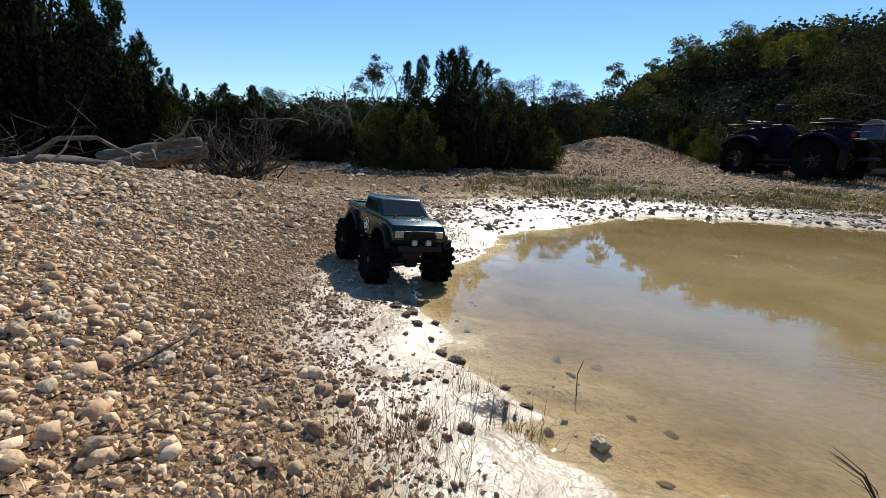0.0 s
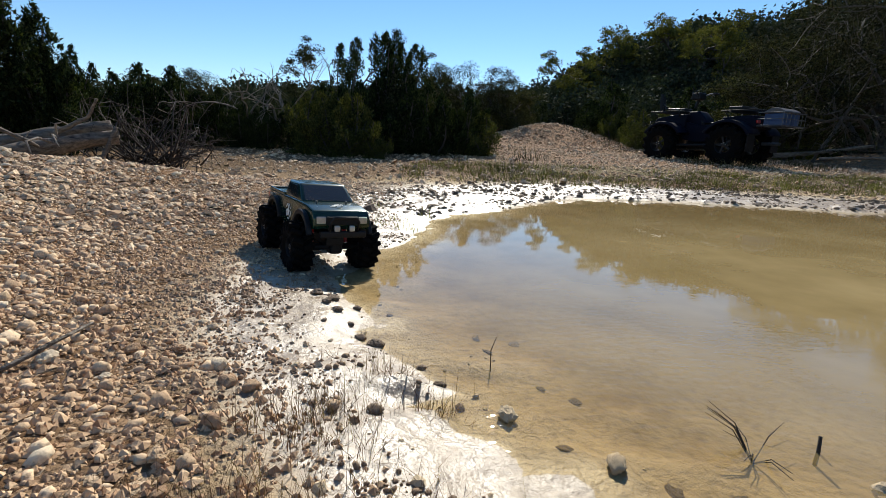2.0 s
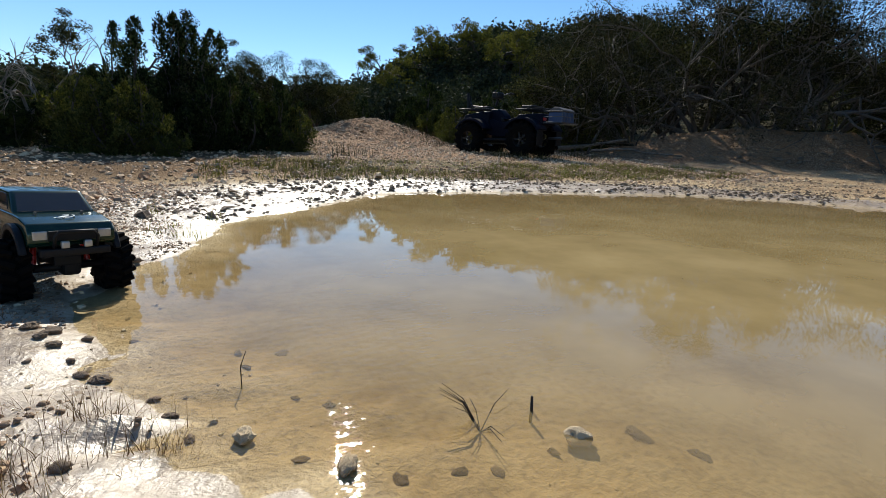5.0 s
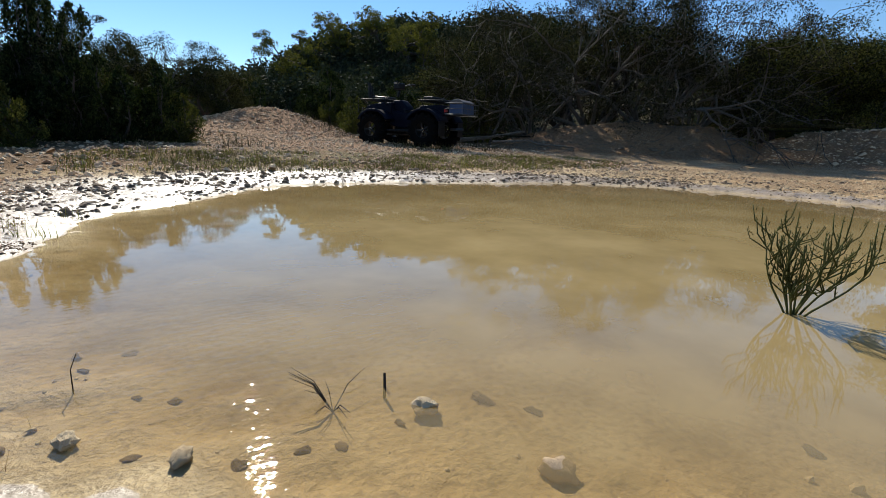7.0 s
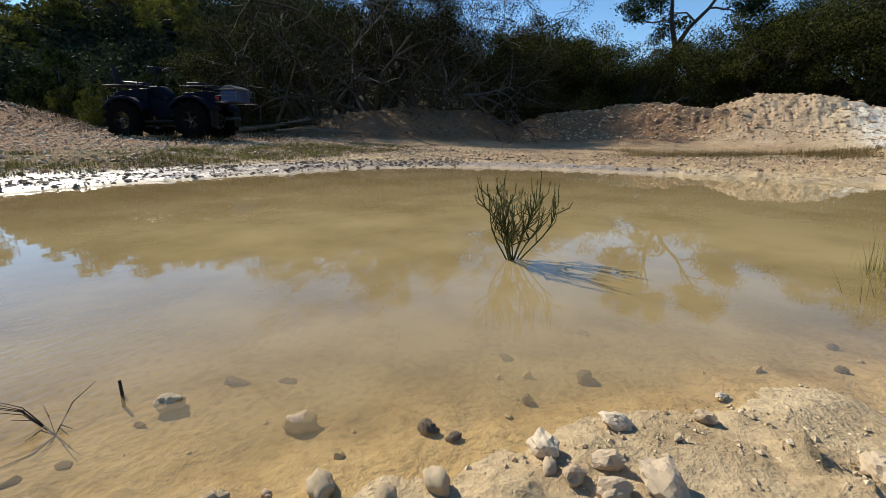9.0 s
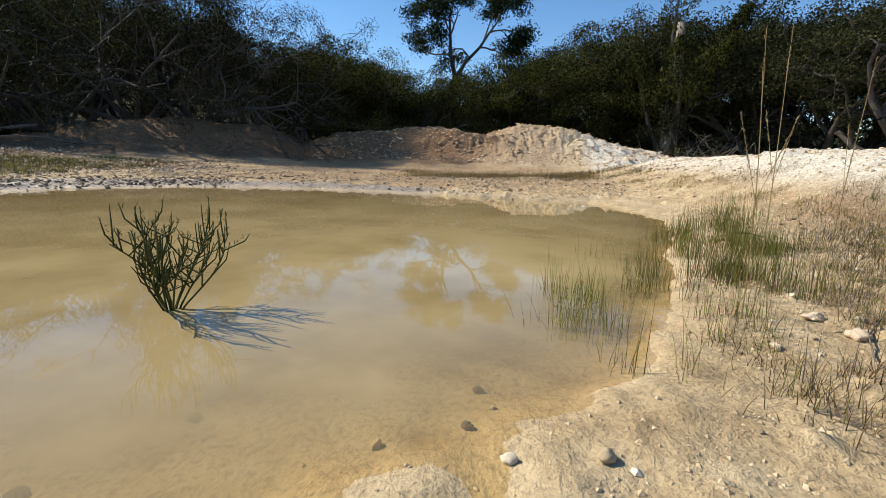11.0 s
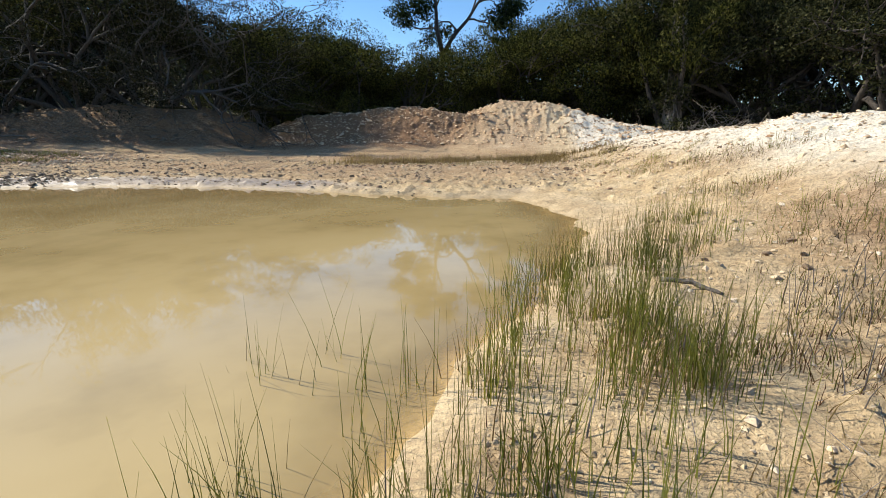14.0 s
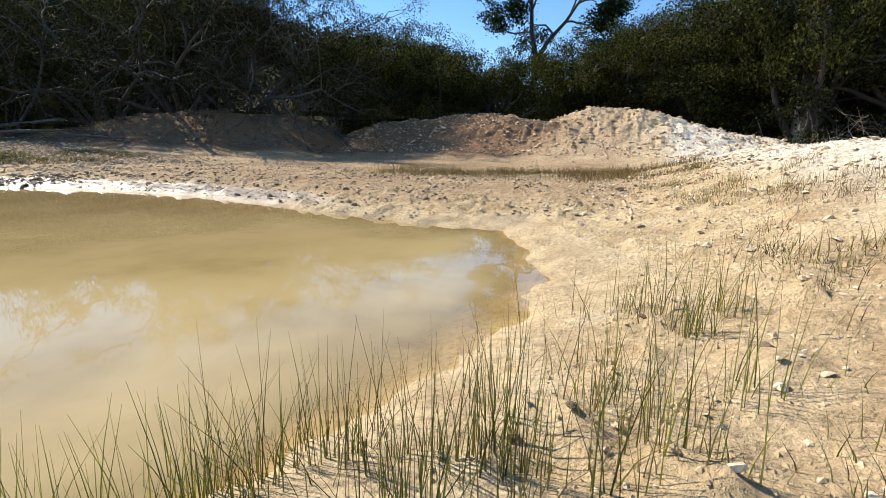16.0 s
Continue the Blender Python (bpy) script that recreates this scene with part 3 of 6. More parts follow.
def juniper_meshes(seed, height, spread, leaders, leaves, leaf, material, bare=0.12):
    """Trunk and crown of a juniper with several plumes that end in points."""
    rng = np.random.default_rng(seed)
    wood, side_wood, cents, ways = Heap(), Heap(), [], []
    stem = [np.array([0, 0, -0.1])]
    for k in range(leaders):
        ang, out = 2 * math.pi * (k + rng.uniform(0, 0.7)) / leaders, spread * (0.15 + 0.85 * rng.random() ** 0.7)
        top = height * rng.uniform(0.55, 1.0) * (1.06 - 0.45 * (out / spread) ** 2)
        if k == 0:
            out, top = spread * 0.1, height
        end = (math.cos(ang) * out, math.sin(ang) * out, top)
        path = bent(rng, (rng.normal() * 0.04, rng.normal() * 0.04, -0.06), end, 7, 0.10)
        r = 0.012 * height + 0.016
        wood.tube(path, np.linspace(r, 0.006, 7), 6)
        n = int(leaves / leaders)
        t = rng.uniform(bare, 1, n) ** 0.85
        base = np.stack([np.interp(t, np.linspace(0, 1, 7), path[:, c]) for c in range(3)], -1)
        wide = spread * 0.46 * np.clip((1 - t) / 0.62, 0.0, 1) ** 0.75 * np.clip((t - bare * 0.4) * 5, 0.2, 1) + 0.03
        # twigs in bunches leave gaps between them
        bunch = rng.integers(0, max(14, n // 55), n)
        bt, ba, br = rng.uniform(bare, 1, bunch.max() + 1), rng.uniform(0, 2 * math.pi, bunch.max() + 1), rng.random(bunch.max() + 1) ** 0.5
        tt = np.clip(bt[bunch] + rng.normal(size=n) * 0.035, bare * 0.7, 1.0)
        base = np.stack([np.interp(tt, np.linspace(0, 1, 7), path[:, c]) for c in range(3)], -1)
        wide = spread * 0.48 * np.clip((1 - tt) / 0.6, 0.0, 1) ** 0.8 + 0.035
        off = np.stack([np.cos(ba[bunch]), np.sin(ba[bunch]), np.zeros(n)], -1) * (br[bunch] * wide)[:, None]
        jit = rng.normal(size=(n, 3)) * (0.055 * spread + 0.03) * (0.35 + 0.65 * (1 - tt))[:, None]
        c = base + off + jit
        c[:, 2] = np.maximum(c[:, 2], 0.02 + 0.05 * rng.random(n))
        way = off / (np.linalg.norm(off, axis=1, keepdims=True) + 0.05) * 0.7 + np.array([0, 0, 0.9])
        cents.append(c)
        ways.append(way)
        for b in range(0, bunch.max() + 1, 3):
            p = np.array([np.interp(bt[b], np.linspace(0, 1, 7), path[:, q]) for q in range(3)])
            w2 = spread * 0.48 * max((1 - bt[b]) / 0.6, 0) ** 0.8
            e = p + np.array([math.cos(ba[b]) * w2 * br[b], math.sin(ba[b]) * w2 * br[b], 0.12 * spread])
            side_wood.tube([p - (0, 0, 0.03), (p + e) / 2 + rng.normal(size=3) * 0.02, e], [0.009, 0.006, 0.003], 3, False)
    v, f = leaf_cloud(rng, np.concatenate(cents), leaf, np.concatenate(ways))
    return mesh_data("trunk", wood.v, wood.f, BARK, False), mesh_data("branch", side_wood.v, side_wood.f, BARK, False), mesh_data("crown", v, f, material)


def limb_walk(rng, start, way, length, radius, depth, wood, tips, spread=0.75, droop=0.0, fine=None):
    fine = wood if fine is None else fine
    n = 5
    pts, p, d = [np.array(start, float)], np.array(start, float), np.array(way, float)
    for i in range(n - 1):
        d = d + rng.normal(size=3) * 0.22 - np.array([0, 0, droop])
        d /= np.linalg.norm(d)
        p = p + d * length / (n - 1)
        pts.append(p.copy())
    wood.tube(pts, np.linspace(radius, radius * 0.55, n), 7 if depth > 2 else (5 if depth > 1 else 3), False)
    if depth == 0:
        tips.append((p, d))
        return
    for k in range(3 if depth > 1 else 3 + int(rng.random() < 0.5)):
        at = pts[-1] if k < 2 else pts[int(rng.integers(2, n))]
        nd = d + rng.normal(size=3) * spread + np.array([0, 0, 0.16])
        nd /= np.linalg.norm(nd)
        limb_walk(rng, at, nd, length * rng.uniform(0.55, 0.85), radius * 0.55, depth - 1, fine, tips, spread, droop, fine)
    if depth == 1:
        tips.append((p, d))


def oak_meshes(seed, height, stems, lean, leaves, leaf, material, bark, clump=0.30, skip=0.0, depth=3, trunk=0.30, thick=0.028):
    """Trunk with limbs, and a crown of leaf clumps at the limbs' ends."""
    rng = np.random.default_rng(seed)
    woods, fine, tips = [], Heap(), []
    for k in range(stems):
        ang = 2 * math.pi * (k + rng.uniform(0, 0.8)) / stems
        way = np.array([math.cos(ang) * lean, math.sin(ang) * lean, 1.0])
        way /= np.linalg.norm(way)
        wood = Heap()
        woods.append(wood)
        limb_walk(rng, (math.cos(ang) * 0.08, math.sin(ang) * 0.08, -0.1), way, height * trunk, height * thick, depth, wood, tips, fine=fine)
    v2 = np.array(fine.v)
    grow = height / max(v2[:, 2].max(), 0.1) * 0.93
    v2 = v2 * grow
    pts = np.array([p for p, _ in tips]) * grow
    pts = pts[rng.random(len(pts)) >= skip]
    which = rng.integers(0, len(pts), leaves)
    r = rng.normal(size=(leaves, 3))
    r /= np.linalg.norm(r, axis=1, keepdims=True)
    c = pts[which] + r * (rng.random((leaves, 1)) ** 0.5) * clump * height * np.array([0.30, 0.30, 0.19]) * rng.uniform(0.6, 1.3, len(pts))[which][:, None]
    c[:, 2] = np.maximum(c[:, 2], 0.05)
    lv, lf = leaf_cloud(rng, c, leaf, ratio=0.55)
    return *(mesh_data("trunk", np.array(w.v) * grow, w.f, bark, False) for w in woods), mesh_data("branch", v2, fine.f, bark, False), mesh_data("crown", lv, lf, material)


def plant(name, meshes, x, y, scale=1.0, turn=0.0, label="", category="tree", group="", sink=0.03, stretch=1.0):
    ob = thing(name, Matrix.Translation((x, y, gz(x, y) - sink)) @ Matrix.Rotation(radians(turn), 4, "Z"), label, category, group)
    ob.scale = (scale, scale, scale * stretch)
    for me in meshes:
        child = new(me.name.split(".")[0], me)
        child.parent = ob
        if child.name.startswith("branch"):
            tagged(child, kind="stuff")
    return ob

SCRUB_BARK = bark_material("scrub_bark", (0.035, 0.028, 0.022), (0.14, 0.118, 0.098))
# Paler copy of the grey bark: sunlight on the cedar's trunk put into colour
SUNLIT_BARK = bark_material("cedar_trunk_bark", (0.11, 0.085, 0.065), (0.42, 0.35, 0.28))
BARK_GREY = bark_material("grey_bark", (0.07, 0.055, 0.042), (0.25, 0.205, 0.165))
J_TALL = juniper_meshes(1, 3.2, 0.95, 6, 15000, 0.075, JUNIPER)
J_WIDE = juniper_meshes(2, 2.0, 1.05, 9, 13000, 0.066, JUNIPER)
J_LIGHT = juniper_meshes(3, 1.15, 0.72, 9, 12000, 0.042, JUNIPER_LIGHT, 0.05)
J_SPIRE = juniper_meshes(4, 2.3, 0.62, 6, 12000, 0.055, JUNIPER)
OAK_A = oak_meshes(6, 4.4, 5, 0.6, 42000, 0.056, OAK, BARK, 0.34, thick=0.017)
OAK_B = oak_meshes(7, 3.6, 3, 0.45, 32000, 0.056, OAK, BARK, 0.42, thick=0.02)
OAK_TALL = oak_meshes(8, 5.4, 1, 0.15, 18000, 0.07, OAK, BARK, 0.22, 0.1, 4, 0.42, 0.022)
BRUSH = oak_meshes(9, 4.0, 9, 0.8, 42000, 0.032, SCRUB_LEAF, SCRUB_BARK, 0.26, 0.25, 3, 0.34, 0.010)
BARE = oak_meshes(10, 1.3, 3, 0.3, 60, 0.03, OAK, BARK_GREY, 0.1, 0.9, 3, 0.4, 0.016)
YELLOW = oak_meshes(11, 5.0, 2, 0.3, 15000, 0.11, AUTUMN, BARK, 0.34)

DARK_J = "dark green juniper with pointed plumes and grey bark"
for x, y, s, turn in ((-4.9, 5.5, 0.90, 0), (-4.35, 5.75, 0.72, 70), (-5.7, 5.4, 1.05, 130), (-4.3, 6.35, 0.52, 200), (-4.25, 6.85, 0.42, 320), (-4.0, 6.0, 0.52, 150), (-5.2, 6.4, 0.78, 30), (-6.6, 4.6, 1.2, 260)):
    plant("juniper_tree", J_TALL, x, y, s, turn, DARK_J, "tree", "junipers behind the gravel bank")
for x, y, s, turn in ((-5.0, 5.1, 0.72, 200), (-4.5, 6.1, 0.52, 80), (-5.6, 4.5, 0.9, 10), (-4.74, 8.28, 0.60, 20), (-4.05, 8.1, 0.66, 140), (-3.6, 8.3, 0.64, 250), (-3.1, 8.5, 0.50, 300), (-2.6, 8.1, 0.38, 45), (-2.1, 7.8, 0.31, 310), (-2.4, 8.9, 0.46, 110)):
    plant("juniper_bush", J_WIDE, x, y, s, turn, "broad dark green juniper bush", "bush", "juniper bushes north of the pond")
for x, y, s, turn in ((0.0, 7.95, 0.57, 60), (0.55, 8.15, 0.60, 190), (1.05, 8.4, 0.57, 300), (-0.55, 8.3, 0.62, 15), (-1.25, 8.4, 0.55, 230), (-1.75, 8.2, 0.42, 100)):
    plant("juniper_bush", J_WIDE, x, y, s, turn, "broad dark juniper bush at the pond's north side", "bush", "dark junipers by the track")
for x, y, s, turn in ((-0.86, 8.38, 0.76, 10), (-0.47, 8.71, 0.84, 120), (-0.10, 8.53, 0.84, 220), (0.30, 8.54, 0.75, 300)):
    plant("juniper_tree", J_SPIRE, x, y, s, turn, "slim dark juniper with several pointed tips", "tree", "slim junipers by the track")
for x, y, s, turn in ((-1.32, 7.3, 0.80, 0), (-0.95, 7.2, 0.78, 90), (-0.70, 7.05, 0.76, 200), (-0.40, 6.98, 0.46, 280), (1.35, 8.2, 0.62, 180)):
    plant("juniper_bush", J_LIGHT, x, y, s, turn, "light green young juniper bush on the gravel", "bush", "light junipers by the track")
plant("live_oak", OAK_TALL, -1.35, 8.8, 0.40, 200, "thin small oak with sparse leaves", "tree")
plant("bare_tree", BARE, -1.96, 8.47, 1.25, 40, "small leafless grey tree among junipers", "tree")
for x, y, s, turn in ((1.44, 15.1, 0.66, 0), (2.7, 15.9, 0.64, 140), (3.6, 16.9, 0.46, 250), (-5.85, 15.0, 0.60, 40), (-7.6, 14.4, 0.55, 220), (-4.0, 16.2, 0.42, 330)):
    plant("live_oak", OAK_B, x, y, s, turn, "round-topped dark live oak", "tree", "live oaks in the scrub")

# trees along the east bank
for x, y, s, turn, tall in ((11.6, 11.0, 1.25, 0, 1.12), (12.6, 9.5, 1.28, 130, 1.1), (13.5, 8.2, 1.18, 240, 1.12), (14.4, 7.4, 0.95, 60, 1.15)):
    plant("scrub_oak", BRUSH, x, y, s, turn, "tangled scrub oak with many grey bare branches", "tree", "scrub oaks on the bank", stretch=tall)
plant("live_oak", OAK_B, 9.9, 12.0, 0.86, 40, "thin grey-green oak beside the scrub", "tree")
plant("live_oak", OAK_A, 14.2, 11.2, 1.10, 160, "dense dark live oak on the bank", "tree")


def forked_meshes(seed):
    """A tall bare trunk that forks high up under a flat open crown."""
    rng = np.random.default_rng(seed)
    trunk = Heap().tube([(0, 0, -0.2), (0.03, 0.02, 0.6), (-0.02, 0.05, 1.3), (0.02, 0.0, 2.1)], [0.13, 0.10, 0.09, 0.085], 9)
    trunk.tube([(0.02, 0, 2.05), (0.0, 0.16, 2.7), (0.05, 0.22, 3.6)], [0.075, 0.055, 0.035], 7)
    trunk.tube([(0.02, 0, 2.05), (0.05, -0.25, 2.5), (0.0, -0.65, 2.9), (0.05, -0.9, 3.3)], [0.07, 0.05, 0.04, 0.03], 7)
    fine, tips = Heap(), []
    for p, d in (((0.05, 0.22, 3.6), (0, 0.3, 1)), ((0.0, 0.16, 2.7), (0.2, 0.9, 0.5)), ((0.05, -0.9, 3.3), (0, -0.6, 0.7)), ((0.0, -0.65, 2.9), (-0.2, -0.9, 0.35)), ((0.05, -0.9, 3.3), (0.2, -1.0, 0.25)), ((0.05, -0.75, 3.1), (0.1, -0.2, 1.0)), ((0.0, -0.35, 2.65), (0.3, 0.1, 1.0)), ((0.05, 0.22, 3.6), (0, 0.9, 0.35)), ((0.02, 0.2, 3.2), (0.1, -0.5, 0.9)), ((0, 0.2, 3.3), (-0.3, 0.7, 0.8))):
        limb_walk(rng, p, np.array(d) / np.linalg.norm(d), 0.62, 0.028, 2, fine, tips, 0.6)
    pts = np.array([p for p, _ in tips])
    which = rng.integers(0, len(pts), 20000)
    c = pts[which] + rng.normal(size=(20000, 3)) * np.array([0.13, 0.13, 0.075])
    v, f = leaf_cloud(rng, c, 0.060, ratio=0.5)
    return mesh_data("trunk", trunk.v, trunk.f, BARK, False), mesh_data("branch", fine.v, fine.f, BARK, False), mesh_data("crown", v, f, JUNIPER)


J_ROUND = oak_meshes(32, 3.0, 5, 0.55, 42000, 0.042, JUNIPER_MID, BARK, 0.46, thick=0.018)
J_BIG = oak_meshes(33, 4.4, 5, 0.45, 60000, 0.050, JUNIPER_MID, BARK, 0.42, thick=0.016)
ROUND = "rounded dark green juniper behind the bank"
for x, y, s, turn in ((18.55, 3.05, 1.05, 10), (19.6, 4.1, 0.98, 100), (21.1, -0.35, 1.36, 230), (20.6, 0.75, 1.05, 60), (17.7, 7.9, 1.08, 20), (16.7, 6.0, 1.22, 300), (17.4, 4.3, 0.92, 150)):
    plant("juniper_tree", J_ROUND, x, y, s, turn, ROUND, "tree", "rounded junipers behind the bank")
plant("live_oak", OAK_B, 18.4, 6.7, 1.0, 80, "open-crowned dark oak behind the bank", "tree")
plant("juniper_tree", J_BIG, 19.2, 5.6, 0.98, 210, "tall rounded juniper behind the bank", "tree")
plant("forked_tree", forked_meshes(8), 22.6, 2.0, 1.58, 0, "tall open tree with a high forked trunk", "tree")
plant("juniper_bush", J_LIGHT, 14.9, 4.9, 0.78, 40, "small bright green juniper on the bank", "bush")
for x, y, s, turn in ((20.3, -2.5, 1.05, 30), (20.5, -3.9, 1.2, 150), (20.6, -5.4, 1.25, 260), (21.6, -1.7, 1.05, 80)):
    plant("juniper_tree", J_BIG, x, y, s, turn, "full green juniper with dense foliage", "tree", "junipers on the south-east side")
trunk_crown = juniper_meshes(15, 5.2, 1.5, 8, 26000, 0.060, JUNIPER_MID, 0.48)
big_trunk = tube([(0, 0, -0.2), (0.02, 0, 0.3), (-0.03, 0.02, 1.2), (0.03, 0.0, 2.2), (0.0, 0.05, 3.4)], [0.28, 0.22, 0.19, 0.165, 0.09], 12)
plant("cedar_tree", (mesh_data("trunk", *big_trunk, SUNLIT_BARK, False), mesh_data("branch", [v.co[:] for v in trunk_crown[0].vertices], [p.vertices[:] for p in trunk_crown[0].polygons], BARK), trunk_crown[2]),
      17.3, -5.7, 1.25, 10, "tall cedar with a thick straight grey trunk", "tree")
for x, y, s, turn in ((19.6, -8.3, 1.15, 20), (18.2, -9.4, 1.2, 110), (16.2, -9.6, 1.1, 250), (21.5, -7.2, 1.3, 60), (13.6, -10.4, 1.1, 300), (21.2, -10.0, 1.4, 20), (17.4, -11.0, 1.4, 280)):
    plant("live_oak", OAK_A, x, y, s, turn, "dense dark live oak in deep shade", "tree", "oaks on the south side")

# ---------- far woods ----------
def build_woods():
    rng = np.random.default_rng(77)
    ang = radians(1) * np.concatenate([rng.uniform(-50, 145, 900), rng.uniform(-20, 48, 1300)])
    r = np.concatenate([22 + 60 * rng.random(900) ** 1.2, 24 + 42 * rng.random(1300) ** 0.8])
    x, y = r * np.sin(ang), r * np.cos(ang)
    clear = (np.hypot(x - 4.3, y - 14) > 5.5) & ~((np.abs(np.degrees(ang) - 17) < 5) & (r < 30)) & (r > 21 + 5 * (np.degrees(ang) > 52))
    x, y, r = x[clear], y[clear], r[clear]
    z = ground_z(x, y)
    cents, sizes, wood = [], [], Heap()
    for i in range(len(x)):
        h = rng.uniform(1.3, 2.7) * (1.0 + 0.25 * (r[i] > 40))
        w = h * rng.uniform(0.34, 0.55)
        n = 640 if r[i] < 30 else (260 if r[i] < 48 else 150)
        u = rng.normal(size=(n, 3))
        u /= np.linalg.norm(u, axis=1, keepdims=True)
        u *= rng.random((n, 1)) ** 0.5
        lump = 1 + 0.28 * np.sin(3 * np.arctan2(u[:, 1], u[:, 0]) + i) * np.cos(4 * u[:, 2] + i)
        cents.append(np.array([x[i], y[i], z[i] + h * 0.54]) + u * lump[:, None] * np.array([w, w, h * 0.5]))
        sizes.append(np.full((n, 1), h * (0.043 if r[i] < 30 else (0.066 if r[i] < 48 else 0.088))))
        wood.tube([(x[i], y[i], z[i] - 0.2), (x[i] + rng.normal() * 0.1, y[i], z[i] + h * 0.5)], [0.03 * h, 0.015 * h], 4, False)
    c = np.concatenate(cents)
    v, f = leaf_cloud(rng, c, np.concatenate(sizes), ratio=0.9)
    ob = thing("woods", Matrix(), "dark green scrub woods on the far slopes", "woods", kind="stuff")
    piece("crown", v, f, WOODS, ob)
    wood.out("trunk", BARK, ob)


WOODS = foliage("far_leaf", (0.020, 0.027, 0.018), (0.066, 0.074, 0.046), 0.1, 1.4)
build_woods()
for x, y, s, turn in ((14.5, 37.5, 0.95, 0), (18.8, 35.6, 1.15, 90), (17.6, 36.6, 1.0, 300), (20.2, 32.6, 0.75, 200)):
    plant("oak_tree", YELLOW, x, y, s, turn, "tall oak with yellowing leaves on the slope", "tree", "yellow oaks on the slope")
for x, y, s, turn in ((6.5, 13.2, 0.9, 0), (7.8, 14.0, 1.0, 60), (8.6, 12.6, 0.8, 150), (9.8, 14.8, 1.1, 200), (7.0, 16.0, 1.1, 290), (10.6, 12.4, 0.9, 20), (5.9, 12.0, 0.55, 75), (8.9, 11.2, 0.6, 240)):
    plant("juniper_bush", J_LIGHT, x, y, s, turn, "low green scrub bush beyond the track", "bush", "scrub beyond the track")
for x, y, s, turn in ((7.2, 17.5, 1.2, 30), (10.5, 17.2, 1.3, 120), (13.0, 14.6, 1.2, 220), (1.0, 17.5, 1.2, 10), (4.8, 19.5, 1.0, 10)):
    plant("juniper_bush", J_WIDE, x, y, s, turn, "broad dark juniper bush at the slope's foot", "bush", "bushes at the slope's foot")


# ---------- stones ----------
def pebble_shape():
    v = np.array([(1, 0, 0), (0.25, 0.95, 0.05), (-0.85, 0.55, 0), (-0.75, -0.6, 0.05), (0.3, -0.95, 0), (0.55, 0.1, 0.66), (-0.35, 0.45, 0.74), (-0.2, -0.5, 0.7)], float)
    return v, np.array([(0, 1, 5), (1, 6, 5), (1, 2, 6), (2, 3, 6), (3, 7, 6), (3, 4, 7), (4, 5, 7), (4, 0, 5), (5, 6, 7)])


def scatter_pebbles(name, seed, x, y, radius, material, label, low=0.5, small=False, round_off=False):
    """Loose pebbles at the places given, joined into one mesh."""
    rng = np.random.default_rng(seed)
    v0, f0 = pebble_shape()
    if small:
        v0, f0 = np.array([(1, 0, 0), (0, 1, 0), (-1, 0, 0), (0, -1, 0), (0, 0, 1)], float), np.array([(0, 1, 4), (1, 2, 4), (2, 3, 4), (3, 0, 4)])
    if round_off:
        p = (1 + 5**0.5) / 2
        v0 = np.array([(-1, p, 0), (1, p, 0), (-1, -p, 0), (1, -p, 0), (0, -1, p), (0, 1, p), (0, -1, -p), (0, 1, -p), (p, 0, -1), (p, 0, 1), (-p, 0, -1), (-p, 0, 1)]) / 1.9
        f0 = np.array([(0, 11, 5), (0, 5, 1), (0, 1, 7), (0, 7, 10), (0, 10, 11), (1, 5, 9), (5, 11, 4), (11, 10, 2), (10, 7, 6), (7, 1, 8), (3, 9, 4), (3, 4, 2), (3, 2, 6), (3, 6, 8), (3, 8, 9), (4, 9, 5), (2, 4, 11), (6, 2, 10), (8, 6, 7), (9, 8, 1)])
    n = len(x)
    shape = v0[None] * rng.uniform(0.72, 1.3, (n, len(v0), 1)) * np.stack([rng.uniform(0.8, 1.35, n), rng.uniform(0.65, 1.0, n), rng.uniform(low, 1.0, n)], -1)[:, None]
    a = rng.uniform(0, 2 * math.pi, n)
    c, s = np.cos(a)[:, None], np.sin(a)[:, None]
    tilt = rng.normal(size=(n, 1)) * 0.25
    px, py, pz = shape[..., 0], shape[..., 1], shape[..., 2]
    px, pz = px * np.cos(tilt) - pz * np.sin(tilt), px * np.sin(tilt) + pz * np.cos(tilt)
    v = np.stack([px * c - py * s, px * s + py * c, pz], -1) * radius[:, None, None]
    v += np.stack([x, y, ground_z(x, y) + radius * 0.12], -1)[:, None]
    f = f0[None] + len(v0) * np.arange(n)[:, None, None]
    return tagged(piece(name, v.reshape(-1, 3), f.reshape(-1, 3), material, flat=not round_off), label, "pebbles", kind="stuff")


def spread(seed, n, x0, x1, y0, y1, keep):
    rng = np.random.default_rng(seed)
    x, y = rng.uniform(x0, x1, n), rng.uniform(y0, y1, n)
    k = keep(x, y, rng.random(n))
    x, y = x[k], y[k]
    return x, y, np.random.default_rng(seed + 1)


def sizes_of(rng, n, mean, sigma, most):
    return np.minimum(mean * np.exp(rng.normal(size=n) * sigma), most)


x, y, rng = spread(101, 90000, -3.4, 0.35, -0.2, 4.6, lambda x, y, u: (shore_distance(x, y) > 0.30 + 0.30 * u) & (u < 1.15 - 0.22 * np.hypot(x, y)) & (fbm(x * 2.1, y * 2.1, 71) > -0.42 + 0.5 * (u < 0.3)))
r = sizes_of(rng, len(x), 0.0054, 0.5, 0.019)
near = (np.hypot(x - 0.1, y - 0.1) < 1.7) & (r > 0.0034)
scatter_pebbles("gravel", 102, x[~near], y[~near], r[~near], STONE, "brown and pale limestone gravel on a bank")
scatter_pebbles("gravel", 143, x[near], y[near], r[near], STONE, "brown and cream rounded gravel beside the path", 0.5, False, True)
